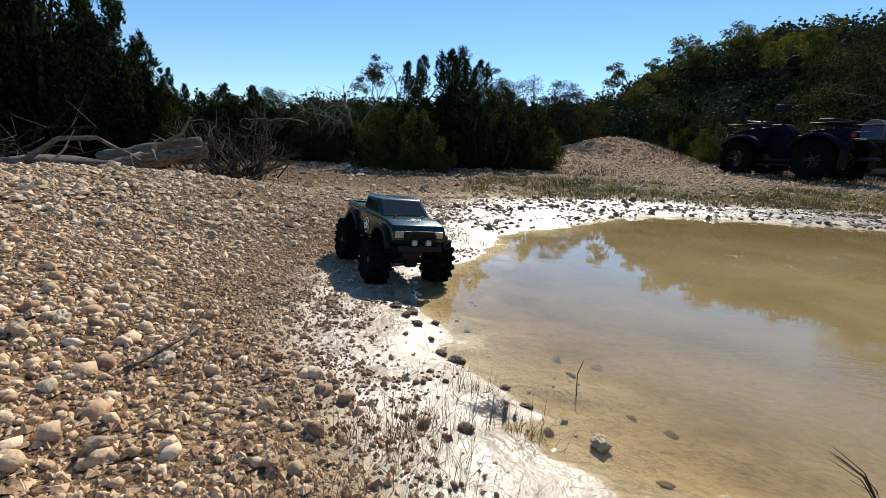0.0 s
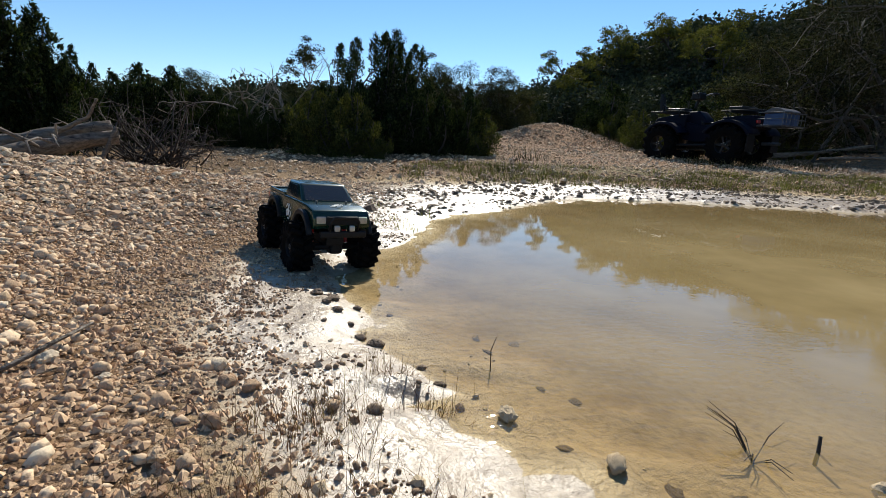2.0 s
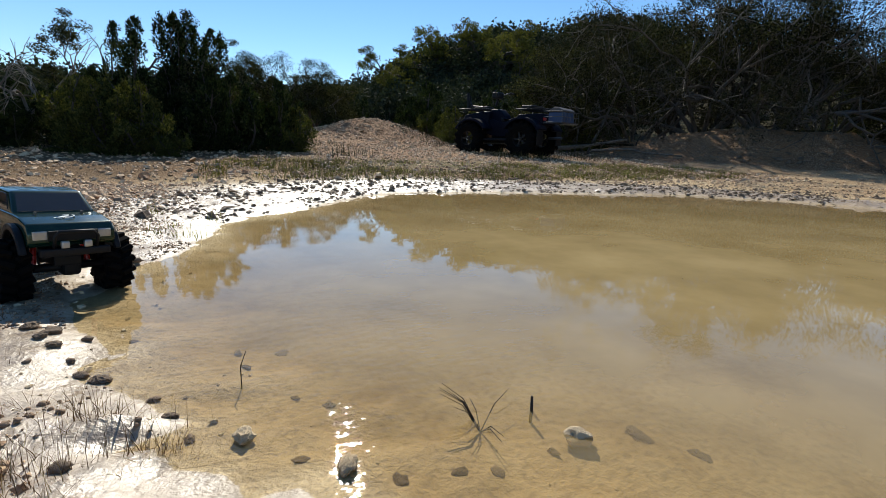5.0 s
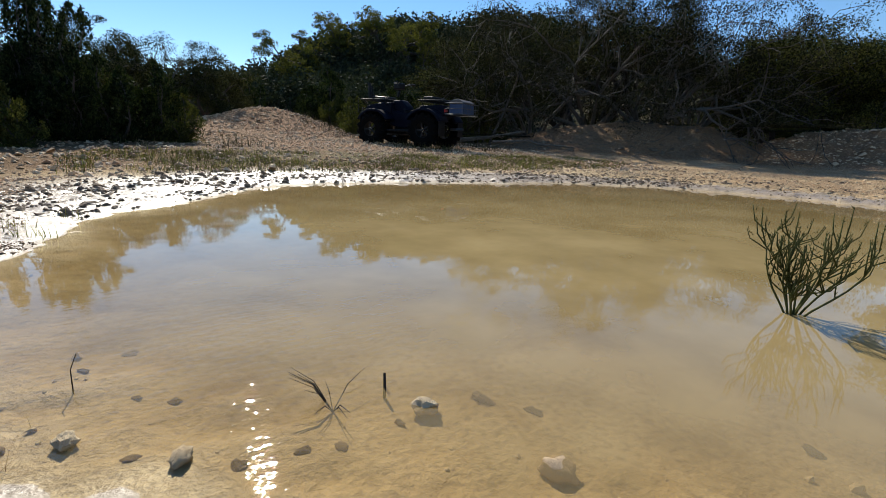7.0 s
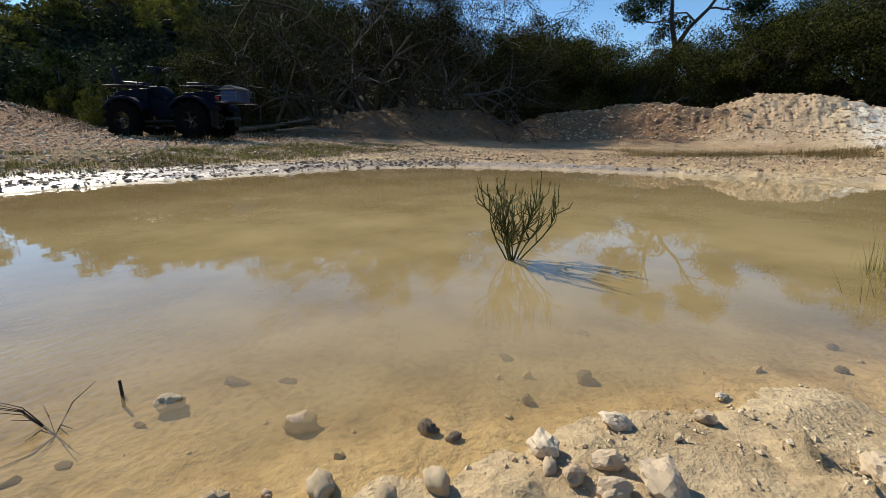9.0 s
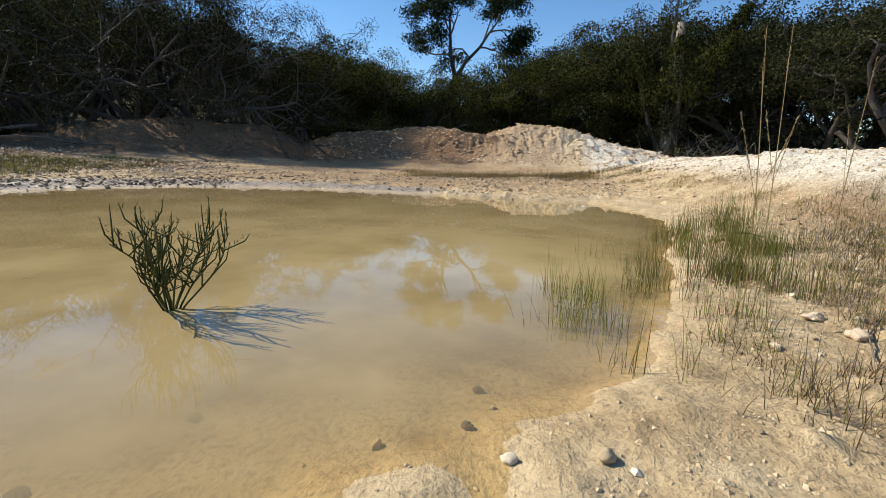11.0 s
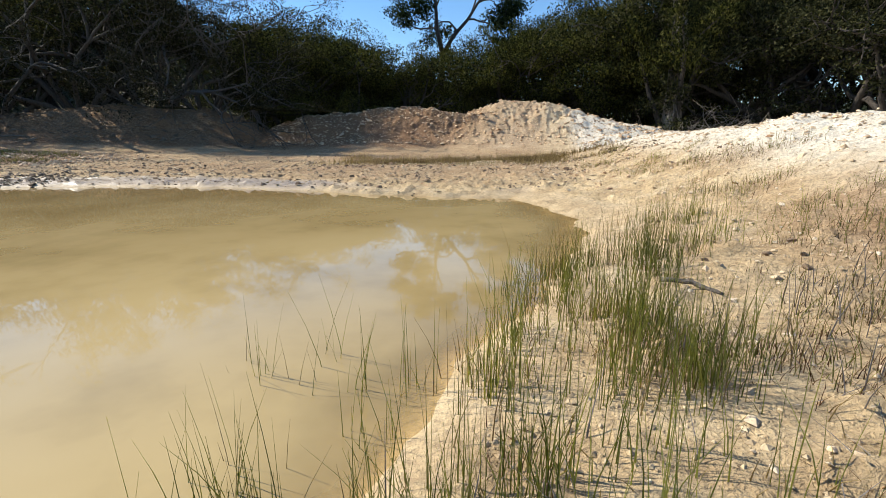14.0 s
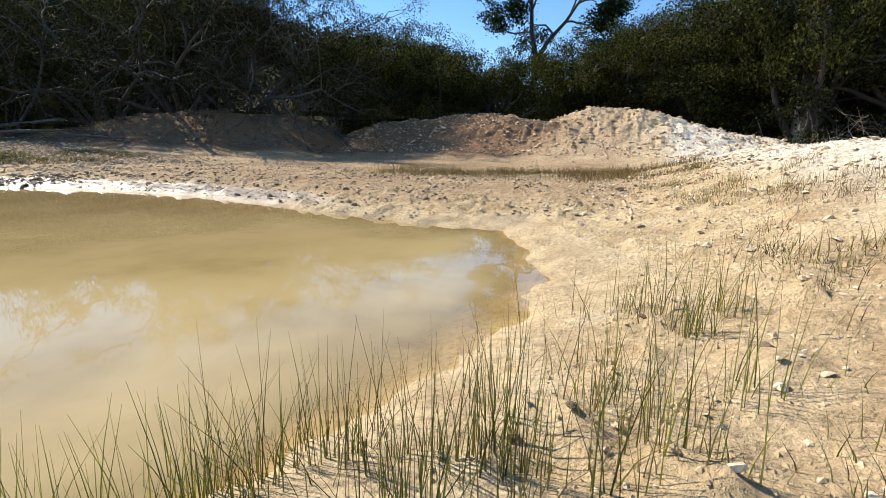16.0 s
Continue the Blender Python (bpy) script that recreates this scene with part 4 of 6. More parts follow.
x, y, rng = spread(139, 26000, -3.6, 0.1, 1.3, 4.4, lambda x, y, u: (shore_distance(x, y) > 0.5 + 0.3 * u) & (u < smooth(1.2, 2.4, np.hypot(x, y))) & (fbm(x * 1.7, y * 1.7, 73) > -0.2))
scatter_pebbles("gravel", 140, x, y, sizes_of(rng, len(x), 0.0088, 0.5, 0.024), STONE, "coarse brown and pale stones on the bank")
x, y, rng = spread(137, 6000, -3.0, 0.1, 0.2, 4.0, lambda x, y, u: (shore_distance(x, y) > 0.45 + 0.3 * u) & (u < 1.0 - 0.2 * np.hypot(x, y)))
scatter_pebbles("gravel", 138, x, y, sizes_of(rng, len(x), 0.0072, 0.45, 0.017), STONE_PALE, "pale limestone pebbles on the gravel bank", 0.5, False, True)
x, y, rng = spread(121, 70000, -1.2, 0.32, 0.25, 2.6, lambda x, y, u: (shore_distance(x, y) > 0.12 + 0.25 * u) & (u < 1.10 - 0.32 * np.hypot(x, y)))
scatter_pebbles("grit", 122, x, y, sizes_of(rng, len(x), 0.0036, 0.45, 0.009), STONE_RED, "fine reddish brown grit on the bank", 0.5, True)
x, y, rng = spread(103, 12000, -2.6, 9.0, 4.4, 10.5, lambda x, y, u: (shore_distance(x, y) > 0.9) & (u < 0.8))
scatter_pebbles("gravel", 104, x, y, sizes_of(rng, len(x), 0.016, 0.45, 0.05), STONE, "grey brown gravel round the track")
x, y, rng = spread(135, 6000, 1.5, 7.5, 9.5, 17.0, lambda x, y, u: np.hypot((x - 4.4) / 3, (y - 13.5) / 3.5) < 1.0 - 0.3 * u)
scatter_pebbles("rubble", 136, x, y, sizes_of(rng, len(x), 0.024, 0.45, 0.07), STONE_RED, "reddish brown rubble on a mound by the track")
x, y, rng = spread(105, 9000, 5.2, 17.0, -6.0, 9.5, lambda x, y, u: (shore_distance(x, y) > 0.25) & ((np.degrees(np.arctan2(y - 1, x - 4.5)) < 24) | (np.hypot(x - 4.5, y - 1) < 9)))
scatter_pebbles("gravel", 106, x, y, sizes_of(rng, len(x), 0.009, 0.5, 0.04), STONE_RED, "reddish limestone rubble on the bank")
x, y, rng = spread(125, 26000, 8.0, 17.0, -6.0, 9.5, lambda x, y, u: (np.hypot(x - 4.5, y - 1) > 8.8) & (np.hypot(x - 4.5, y - 1) < 12.5) & (np.degrees(np.arctan2(y - 1, x - 4.5)) < 24))
scatter_pebbles("rubble", 126, x, y, sizes_of(rng, len(x), 0.019, 0.5, 0.08), STONE, "brown and pale rubble on the spoil bank")
# Darker stone than the sunny side's rubble: the bank's shade is in its colour
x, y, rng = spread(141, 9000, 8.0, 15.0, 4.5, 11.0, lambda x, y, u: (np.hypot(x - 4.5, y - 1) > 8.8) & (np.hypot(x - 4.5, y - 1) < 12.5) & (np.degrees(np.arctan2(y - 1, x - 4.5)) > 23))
scatter_pebbles("rubble", 142, x, y, sizes_of(rng, len(x), 0.017, 0.55, 0.08), STONE_MUDDY, "rubble on the shaded bank, shade put into its colour")
x, y, rng = spread(127, 9000, 5.2, 8.6, -2.6, 5.0, lambda x, y, u: (shore_distance(x, y) > 0.03) & (fbm(x * 2.4, y * 4, 83) > 0.12 - 0.2 * u))
scatter_pebbles("clods", 128, x, y, sizes_of(rng, len(x), 0.0065, 0.6, 0.03), STONE_MUDDY, "brown clods of dried mud on the beach", 0.4)
x, y, rng = spread(129, 7000, 5.2, 9.0, -2.6, 5.0, lambda x, y, u: (shore_distance(x, y) > 0.03) & (u < 0.8))
scatter_pebbles("chips", 130, x, y, sizes_of(rng, len(x), 0.0065, 0.5, 0.025), STONE_TAN, "pale chips on the beach", 0.4)
x, y, rng = spread(131, 9000, 3.0, 9.5, -5.5, -2.3, lambda x, y, u: (u < smooth(-2.3, -3.0, y)))
scatter_pebbles("gravel", 132, x, y, sizes_of(rng, len(x), 0.0075, 0.5, 0.03), STONE_PALE, "white limestone gravel on a heap")
x, y, rng = spread(133, 34000, 0.5, 5.2, -2.5, 0.4, lambda x, y, u: (shore_distance(x, y) > 0.04) & (fbm(x * 5, y * 5, 87) > -0.25 + 0.3 * u))
scatter_pebbles("crumbs", 134, x, y, sizes_of(rng, len(x), 0.0030, 0.5, 0.006), STONE_TAN, "tan crumbs of dry silt on sand", 0.5, True)
x, y, rng = spread(107, 9000, 0.5, 9.0, -5.0, -0.1, lambda x, y, u: (shore_distance(x, y) > 0.12 + 0.2 * u) & ((y < -1.4) | (u < 0.14)))
scatter_pebbles("gravel", 108, x, y, sizes_of(rng, len(x), 0.0055, 0.5, 0.018), STONE_PALE, "pale chips of limestone on sand")
x, y, rng = spread(145, 24000, -0.35, 0.75, 0.3, 2.2, lambda x, y, u: (shore_distance(x, y) > 0.01) & (shore_distance(x, y) < 0.42) & (fbm(x * 6, y * 6, 89) > -0.1 + 0.3 * u))
scatter_pebbles("crumbs", 146, x, y, sizes_of(rng, len(x), 0.0024, 0.5, 0.008), STONE_MUD, "brown crumbs of mud on the wet shore", 0.4, False, True)
x, y, rng = spread(147, 16000, 0.0, 7.0, 2.6, 6.0, lambda x, y, u: (shore_distance(x, y) > 0.03) & (shore_distance(x, y) < 1.0) & (fbm(x * 2.2, y * 5, 85) > -0.12 + 0.25 * u))
scatter_pebbles("clods", 148, x, y, sizes_of(rng, len(x), 0.0085, 0.6, 0.034), STONE_MUDDY, "dark trampled clods of mud on the far shore", 0.35)
x, y, rng = spread(109, 13000, -0.8, 7.0, 1.0, 5.8, lambda x, y, u: (u < 0.12 + 0.88 * (y > 2.6)) & (shore_distance(x, y) > 0.02) & (shore_distance(x, y) < 1.15) & (fbm(x * 3, y * 3, 81) > -0.22))
r, near = sizes_of(rng, len(x), 0.0075, 0.6, 0.032), y < 2.2
scatter_pebbles("clods", 110, x[~near], y[~near], r[~near], STONE_MUDDY, "dark clods of mud on the wet shore", 0.35)
scatter_pebbles("clods", 149, x[near], y[near], r[near] * 0.6, STONE_MUDDY, "small brown clods of mud on the wet shore", 0.4, False, True)
x, y, rng = spread(111, 420, -0.3, 1.6, -0.6, 1.8, lambda x, y, u: (np.abs(shore_distance(x, y)) < 0.22))
scatter_pebbles("clods", 112, x, y, sizes_of(rng, len(x), 0.0042, 0.6, 0.013), STONE_TAN, "small clods and chips at the water's edge", 0.4)


def stone_meshes():
    out = []
    for k in range(7):
        bm = bmesh.new()
        bmesh.ops.create_icosphere(bm, subdivisions=3, radius=1.0)
        off = Vector((k * 7.3, k * 3.1, k * 1.7))
        for v in bm.verts:
            d = noise.fractal(v.co * 0.9 + off, 1.0, 2.0, 3) * 0.36 + noise.noise(v.co * 2.8 + off) * 0.16 + noise.noise(v.co * 7 + off) * 0.05
            cut = noise.cell(v.co * 1.3 + off) * 0.14
            v.co = v.co * (1 + d + cut)
        for f in bm.faces:
            f.smooth = k % 3 == 0
        me = bpy.data.meshes.new("stone")
        bm.to_mesh(me)
        bm.free()
        out.append(me)
    return out


STONE_MESHES = stone_meshes()
STONE_KINDS = {}
for me in STONE_MESHES:
    for key, mat in (("brown", STONE), ("pale", STONE_PALE), ("muddy", STONE_MUDDY), ("tan", STONE_TAN)):
        m2 = me.copy()
        m2.materials.append(mat)
        STONE_KINDS.setdefault(key, []).append(m2)
srng = random.Random(5)


def stone(x, y, r, kind="brown", label="", group="", flat=0.62, sink=0.3, long=1.25):
    r *= 0.8
    ob = new("stone", srng.choice(STONE_KINDS[kind]))
    z = max(gz(x, y), -0.03)
    ob.matrix_world = Matrix.Translation((x, y, z + r * flat * (1 - 2 * sink))) @ Euler((srng.uniform(-0.25, 0.25), srng.uniform(-0.25, 0.25), srng.uniform(0, 6.3))).to_matrix().to_4x4()
    ob.scale = (r * long, r * srng.uniform(0.8, 1.0), r * flat)
    return tagged(ob, label, "stone", group)


for x, y, r, kind in ((0.50, 0.481, 0.034, "tan"), (0.475, 0.50, 0.022, "tan"), (0.551, 0.454, 0.020, "muddy"), (0.525, 0.465, 0.018, "tan"), (0.686, 0.337, 0.027, "tan"), (0.775, 0.255, 0.028, "tan"), (0.624, 0.285, 0.024, "muddy"),
                      (0.649, 0.263, 0.022, "tan"), (0.692, 0.284, 0.016, "muddy"), (0.852, 0.146, 0.024, "tan"), (0.795, 0.179, 0.020, "tan"), (0.811, 0.083, 0.030, "tan"), (0.943, 0.213, 0.020, "muddy"), (0.943, 0.173, 0.012, "muddy"),
                      (1.228, 0.062, 0.022, "muddy"), (1.11, 0.125, 0.016, "muddy"), (1.394, -0.532, 0.016, "tan"), (1.609, -0.345, 0.012, "muddy"), (1.473, -0.336, 0.013, "muddy")):
    stone(x, y, r * 0.85, kind, "rough clod of mud at the water's edge", "clods at the near waterline", 0.85, 0.2)
WATER_ROCK = "mud-stained rock standing in shallow water"
for x, y, r, kind in ((0.339, 0.772, 0.017, "tan"), (0.462, 0.655, 0.018, "tan"), (0.797, 0.604, 0.024, "tan"), (0.06, 1.22, 0.011, "muddy")):
    stone(x, y, r, kind, WATER_ROCK, "rocks in the shallows", 0.7, 0.1)
for x, y, r in ((0.42, 1.09, 0.018), (0.35, 1.02, 0.012), (0.42, 0.88, 0.010), (0.47, 0.84, 0.014), (0.14, 1.21, 0.011), (0.649, 0.589, 0.012), (0.599, 0.604, 0.013), (0.408, 0.703, 0.012),
                (0.52, 0.62, 0.014), (0.90, 0.58, 0.022), (0.96, 0.52, 0.018), (1.25, 0.22, 0.016), (1.45, 0.12, 0.014)):
    stone(x, y, r, "muddy", "silted stone under shallow water", "stones under the water", 0.4, 0.55)
for x, y, r in ((0.14, 0.745, 0.013), (0.12, 1.03, 0.018), (0.085, 1.06, 0.013), (-0.05, 1.28, 0.020), (0.0, 1.24, 0.017), (-0.01, 1.21, 0.014), (0.02, 1.17, 0.015), (0.21, 0.93, 0.012),
                (0.24, 0.86, 0.011), (0.27, 0.80, 0.010), (-0.08, 1.42, 0.012), (-0.03, 1.36, 0.011)):
    stone(x, y, r, "muddy", "dark lump of dried mud on the wet shore", "mud lumps on the shore", 0.55, 0.25, 1.3)
for x, y, r in ((0.870, 0.387, 0.026), (0.970, 0.053, 0.027), (0.978, -0.025, 0.021), (0.967, -0.087, 0.034), (0.935, 0.005, 0.019), (0.935, -0.041, 0.024), (0.937, 0.036, 0.012), (1.153, -0.126, 0.017), (1.247, -0.147, 0.013), (1.076, -0.018, 0.022),
                (1.137, -0.308, 0.024), (1.073, -0.299, 0.022), (1.383, -0.40, 0.012)):
    stone(x, y, r * 0.95, "pale", "pale limestone lump on wet sand", "stones on the near shore", 0.72, 0.15)
for x, y, r in ((2.284, -1.529, 0.045), (2.232, -1.519, 0.035), (2.216, -1.217, 0.026), (2.028, -1.168, 0.040), (1.998, -1.252, 0.030), (1.882, -1.171, 0.045), (1.852, -1.275, 0.030), (1.827, -0.974, 0.022),
                (2.401, -1.662, 0.04), (2.504, -1.588, 0.03), (2.137, -1.448, 0.028), (1.949, -1.43, 0.03), (2.716, -1.834, 0.035)):
    stone(x, y, r * 0.62, "pale", "white limestone chunk among dry stems", "white stones among dry stems", 0.65, 0.2)
for x, y, r in ((3.517, -1.727, 0.016), (3.65, -1.61, 0.016), (3.693, -1.672, 0.012), (4.112, -1.769, 0.014), (3.937, -1.939, 0.020), (3.509, -1.884, 0.022), (3.468, -1.947, 0.018), (3.374, -1.907, 0.024), (3.605, -1.986, 0.02)):
    stone(x, y, r * 0.6, "muddy", "brown clod on pale sand", "clods on the sand", 0.6, 0.2)
for x, y, r in ((-0.57, 0.79, 0.026), (-0.33, 0.79, 0.020), (-0.56, 0.86, 0.024), (-0.25, 0.85, 0.016), (-0.19, 0.87, 0.016), (-0.11, 0.83, 0.020), (-0.08, 0.78, 0.018), (-0.04, 0.77, 0.017), (-0.25, 0.93, 0.014), (-0.18, 0.98, 0.012),
                (-0.40, 0.66, 0.020), (-0.25, 0.56, 0.022), (-0.18, 0.66, 0.013), (-0.08, 0.59, 0.016), (-0.05, 0.59, 0.014), (0.08, 0.75, 0.016), (-1.16, 1.75, 0.030), (-1.22, 1.58, 0.030), (-1.62, 1.95, 0.032), (-1.45, 2.70, 0.035),
                (-0.98, 2.55, 0.030), (-1.82, 2.6, 0.05), (-1.72, 2.5, 0.035), (-0.42, 1.62, 0.02), (-0.52, 1.30, 0.018), (-0.62, 1.05, 0.022)):
    stone(x, y, r * 0.75, "pale" if r > 0.019 else "brown", "weathered limestone cobble on gravel", "cobbles on the gravel bank", 0.75, 0.2)
for k in range(110):
    x, y = srng.uniform(-2.6, 0.1), srng.uniform(0.35, 3.4)
    if float(shore_distance(np.array([x]), np.array([y]))[0]) > 0.3:
        stone(x, y, srng.uniform(0.007, 0.014) * (0.8 + 0.25 * math.hypot(x, y)), srng.choice(("brown", "pale", "pale")), "weathered limestone cobble on gravel", "cobbles on the gravel bank", 0.6, 0.2)
for k in range(60):
    a, r = radians(srng.uniform(-22, 22)), srng.uniform(9.3, 11.2)
    stone(4.5 + r * math.cos(a), 1 + r * math.sin(a), srng.uniform(0.02, 0.05), srng.choice(("pale", "brown", "brown")), "limestone rubble on the spoil bank", "rubble on the spoil bank", 0.6, 0.2)

# ---------- reeds, grasses and dead wood ----------
def blades(seed, x, y, height, lean, width, z=None, rings=4):
    """Thin three-sided stems, slightly bent: verts and faces as arrays."""
    rng = np.random.default_rng(seed)
    n = len(x)
    a, l = rng.uniform(0, 2 * math.pi, n), np.minimum(np.abs(rng.normal(size=n)) * lean, 1.48)
    t = np.linspace(0, 1, rings)
    h = height[:, None] * t * np.cos(l)[:, None]
    o = height[:, None] * np.sin(l)[:, None] * t**1.6
    r = width * rng.uniform(0.7, 1.3, (n, 1)) * (1 - 0.88 * t)
    base = np.stack([x, y, (np.maximum(ground_z(x, y), -0.05) if z is None else z) - 0.01], -1)
    cx, cy = base[:, None, 0] + o * np.cos(a)[:, None], base[:, None, 1] + o * np.sin(a)[:, None]
    v = np.empty((n, rings, 3, 3))
    for k in range(3):
        b = 2 * math.pi * k / 3
        v[:, :, k, 0], v[:, :, k, 1], v[:, :, k, 2] = cx + r * math.cos(b), cy + r * math.sin(b), base[:, None, 2] + h
    f = []
    for i in range(rings - 1):
        for k in range(3):
            f.append((i * 3 + k, i * 3 + (k + 1) % 3, i * 3 + 3 + (k + 1) % 3, i * 3 + 3 + k))
    f = np.array(f)[None] + (rings * 3) * np.arange(n)[:, None, None]
    return v.reshape(-1, 3), f.reshape(-1, 4)


def tufts(name, seed, x, y, per, radius, height, lean, width, material, label, category="grass", rings=4):
    """Bunches of stems round the places given, one mesh."""
    rng = np.random.default_rng(seed)
    n = len(x) * per
    bx = np.repeat(x, per) + rng.normal(size=n) * radius
    by = np.repeat(y, per) + rng.normal(size=n) * radius
    h = height * rng.uniform(0.45, 1.25, n) * np.repeat(rng.uniform(0.7, 1.2, len(x)), per)
    v, f = blades(seed + 1, bx, by, h, lean, width, rings=rings)
    return tagged(piece(name, v, f, material), label, category, kind="stuff")


def near_shore(lo, hi, x0, x1, y0, y1):
    return lambda x, y, u: (shore_distance(x, y) > lo) & (shore_distance(x, y) < hi) & (x > x0) & (x < x1) & (y > y0) & (y < y1)


REED_LINE = np.array([(1.6, -0.62), (1.85, -0.75), (2.35, -0.98), (2.65, -1.10), (3.15, -1.38), (3.5, -1.47), (3.82, -1.64), (4.05, -1.80), (4.8, -1.95)])
REED_BEDS = ((2.12, -0.60, 0.34, 0.14, -32, 0.9), (2.45, -0.88, 0.24, 0.12, -28, 0.6), (2.38, -1.16, 0.34, 0.18, -28, 0.8), (2.85, -1.36, 0.46, 0.23, -25, 1.0), (3.28, -1.50, 0.32, 0.15, -22, 0.7), (3.78, -1.64, 0.34, 0.20, -20, 0.7), (1.72, -0.68, 0.12, 0.12, 0, 0.4), (2.05, -1.00, 0.20, 0.14, -30, 0.5),
             (2.84, -0.92, 0.08, 0.17, 10, 0.6), (3.42, -1.32, 0.20, 0.12, -25, 1.0), (3.62, -1.52, 0.14, 0.09, 0, 0.6), (4.08, -1.80, 0.16, 0.12, 0, 0.4), (3.05, -1.62, 0.22, 0.10, 0, 0.4), (2.45, -1.36, 0.24, 0.13, -20, 0.4))


def reed_offset(x, y):
    return y - np.interp(x, REED_LINE[:, 0], REED_LINE[:, 1])


def reed_density(x, y):
    best = np.zeros_like(x)
    for cx, cy, rx, ry, turn, much in REED_BEDS:
        c, s = math.cos(radians(turn)), math.sin(radians(turn))
        u, w = ((x - cx) * c + (y - cy) * s) / rx, ((y - cy) * c - (x - cx) * s) / ry
        best = np.maximum(best, much * smooth(1.25, 0.55, np.hypot(u, w) + 0.5 * fbm(x * 4.5, y * 4.5, 91)))
    return best * (0.12 + 1.3 * smooth(-0.05, 0.30, fbm(x * 7, y * 7, 93)))


x, y, _ = spread(201, 14000, 1.5, 4.4, -2.15, -0.3, lambda x, y, u: u < 0.27 * reed_density(x, y))
tufts("reeds", 202, x, y, 8, 0.020, 0.155, 0.24, 0.0010, REED, "green upright reeds along the water's edge", "reeds")
tufts("reed_litter", 223, x, y, 5, 0.035, 0.06, 1.6, 0.0010, STRAW, "pale dead stems at the reeds' feet", "litter")
x, y, _ = spread(203, 4200, 1.5, 4.4, -2.2, -0.3, lambda x, y, u: u < 0.30 * reed_density(x, y - 0.05))
tufts("dead_reeds", 204, x, y, 4, 0.03, 0.14, 0.4, 0.0010, STRAW, "straw-coloured dead reeds among green ones", "reeds")
x, y, _ = spread(205, 62, -0.12, 0.42, 0.36, 0.95, lambda x, y, u: (shore_distance(x, y) > 0.02) & (shore_distance(x, y) < 0.34) & (fbm(x * 5, y * 5, 95) > -0.15))
tufts("dry_grass", 206, x, y, 60, 0.022, 0.060, 1.7, 0.00055, DRY_RED, "brown dry grass tufts on the mud", "grass")
tufts("dry_grass", 207, x[:30], y[:30], 24, 0.024, 0.060, 1.5, 0.0006, STRAW, "straw-coloured grass tufts on the mud", "grass")
x, y, _ = spread(208, 60, -0.25, 0.2, 0.9, 1.6, lambda x, y, u: (shore_distance(x, y) > 0.08) & (shore_distance(x, y) < 0.3) & (u < 0.7))
tufts("dry_grass", 209, x, y, 12, 0.014, 0.045, 1.0, 0.0006, DRY_RED, "sparse dry grass on the wet shore", "grass")
def weed_places(x, y, u):
    """Litter south of the near reeds, and a broken strip towards the east."""
    near = (x < 3.0) & (reed_offset(x, y) < -0.10) & (reed_offset(x, y) > -1.0) & (fbm(x * 4.4, y * 4.4, 97) > 0.08 - 0.24 * smooth(-0.25, -0.55, reed_offset(x, y)))
    line = np.interp(x, (3.0, 4.0, 5.2, 7.2), (-2.0, -2.42, -2.36, -2.1))
    strip = (x > 3.0) & (np.abs(y - line) < 0.34) & (fbm(x * 3.2, y * 3.2, 98) > 0.10)
    return (near & (u < 0.85)) | (strip & (u < 0.6))


x, y, _ = spread(210, 17000, 1.4, 8.2, -2.9, -0.85, weed_places)
some = (x < 3.2) | (np.arange(len(x)) % 2 == 0)
tufts("dry_weeds", 211, x[some], y[some], 11, 0.028, 0.043, 2.9, 0.0012, DRY_RED, "reddish brown dry weeds sprawling on sand", "weeds", 3)
tufts("dry_weeds", 212, x[some], y[some], 8, 0.045, 0.070, 4.0, 0.0012, STRAW, "straw-coloured dry stems lying on sand", "weeds", 3)
tufts("green_weeds", 224, x[::5], y[::5], 8, 0.025, 0.075, 0.5, 0.0010, REED, "green stems among dry weeds", "weeds")
x, y = x[x < 3.3], y[x < 3.3]
tufts("twig_litter", 222, x[::3], y[::3], 5, 0.06, 0.11, 4.0, 0.0015, GREY_WOOD, "grey twigs lying among dry weeds", "twigs")
x, y, _ = spread(213, 3600, 0.1, 8.5, 4.75, 6.6, lambda x, y, u: (fbm(x * 1.2, y * 1.2, 99) > -0.12) & (u < 0.8))
TURF = foliage("dry_turf", (0.10, 0.088, 0.034), (0.32, 0.27, 0.12), 0.3)
tufts("short_grass", 214, x, y, 7, 0.05, 0.060, 0.7, 0.0030, TURF, "short dry grass strip north of the pond", "grass", 3)
tufts("short_grass", 215, x[::3], y[::3], 6, 0.05, 0.085, 0.45, 0.0032, REED, "sparse green grass north of the pond", "grass", 3)
x, y, _ = spread(216, 1500, 7.6, 10.0, -2.4, 1.5, lambda x, y, u: (fbm(x * 1.3, y * 1.3, 103) > -0.05) & (u < smooth(7.6, 8.6, x)))
tufts("tall_dry_grass", 217, x, y, 9, 0.10, 0.11, 0.6, 0.0026, STRAW, "tall dry grass at the foot of the bank", "grass")
x, y, _ = spread(218, 46, -0.25, 0.35, 1.95, 2.8, lambda x, y, u: (shore_distance(x, y) > 0.03) & (shore_distance(x, y) < 0.45))
tufts("green_sprigs", 219, x[:9], y[:9], 12, 0.018, 0.075, 0.4, 0.0016, REED, "green grass sprigs in bright mud", "grass")
x, y, _ = spread(220, 2000, -2.0, 9.0, 7.2, 15.0, lambda x, y, u: (fbm(x * 0.7, y * 0.7, 107) > 0.02) & (np.abs(x - 3.6) > 1.2))
SCRUB = foliage("scrub_stem", (0.045, 0.042, 0.018), (0.17, 0.14, 0.065), 0.2)
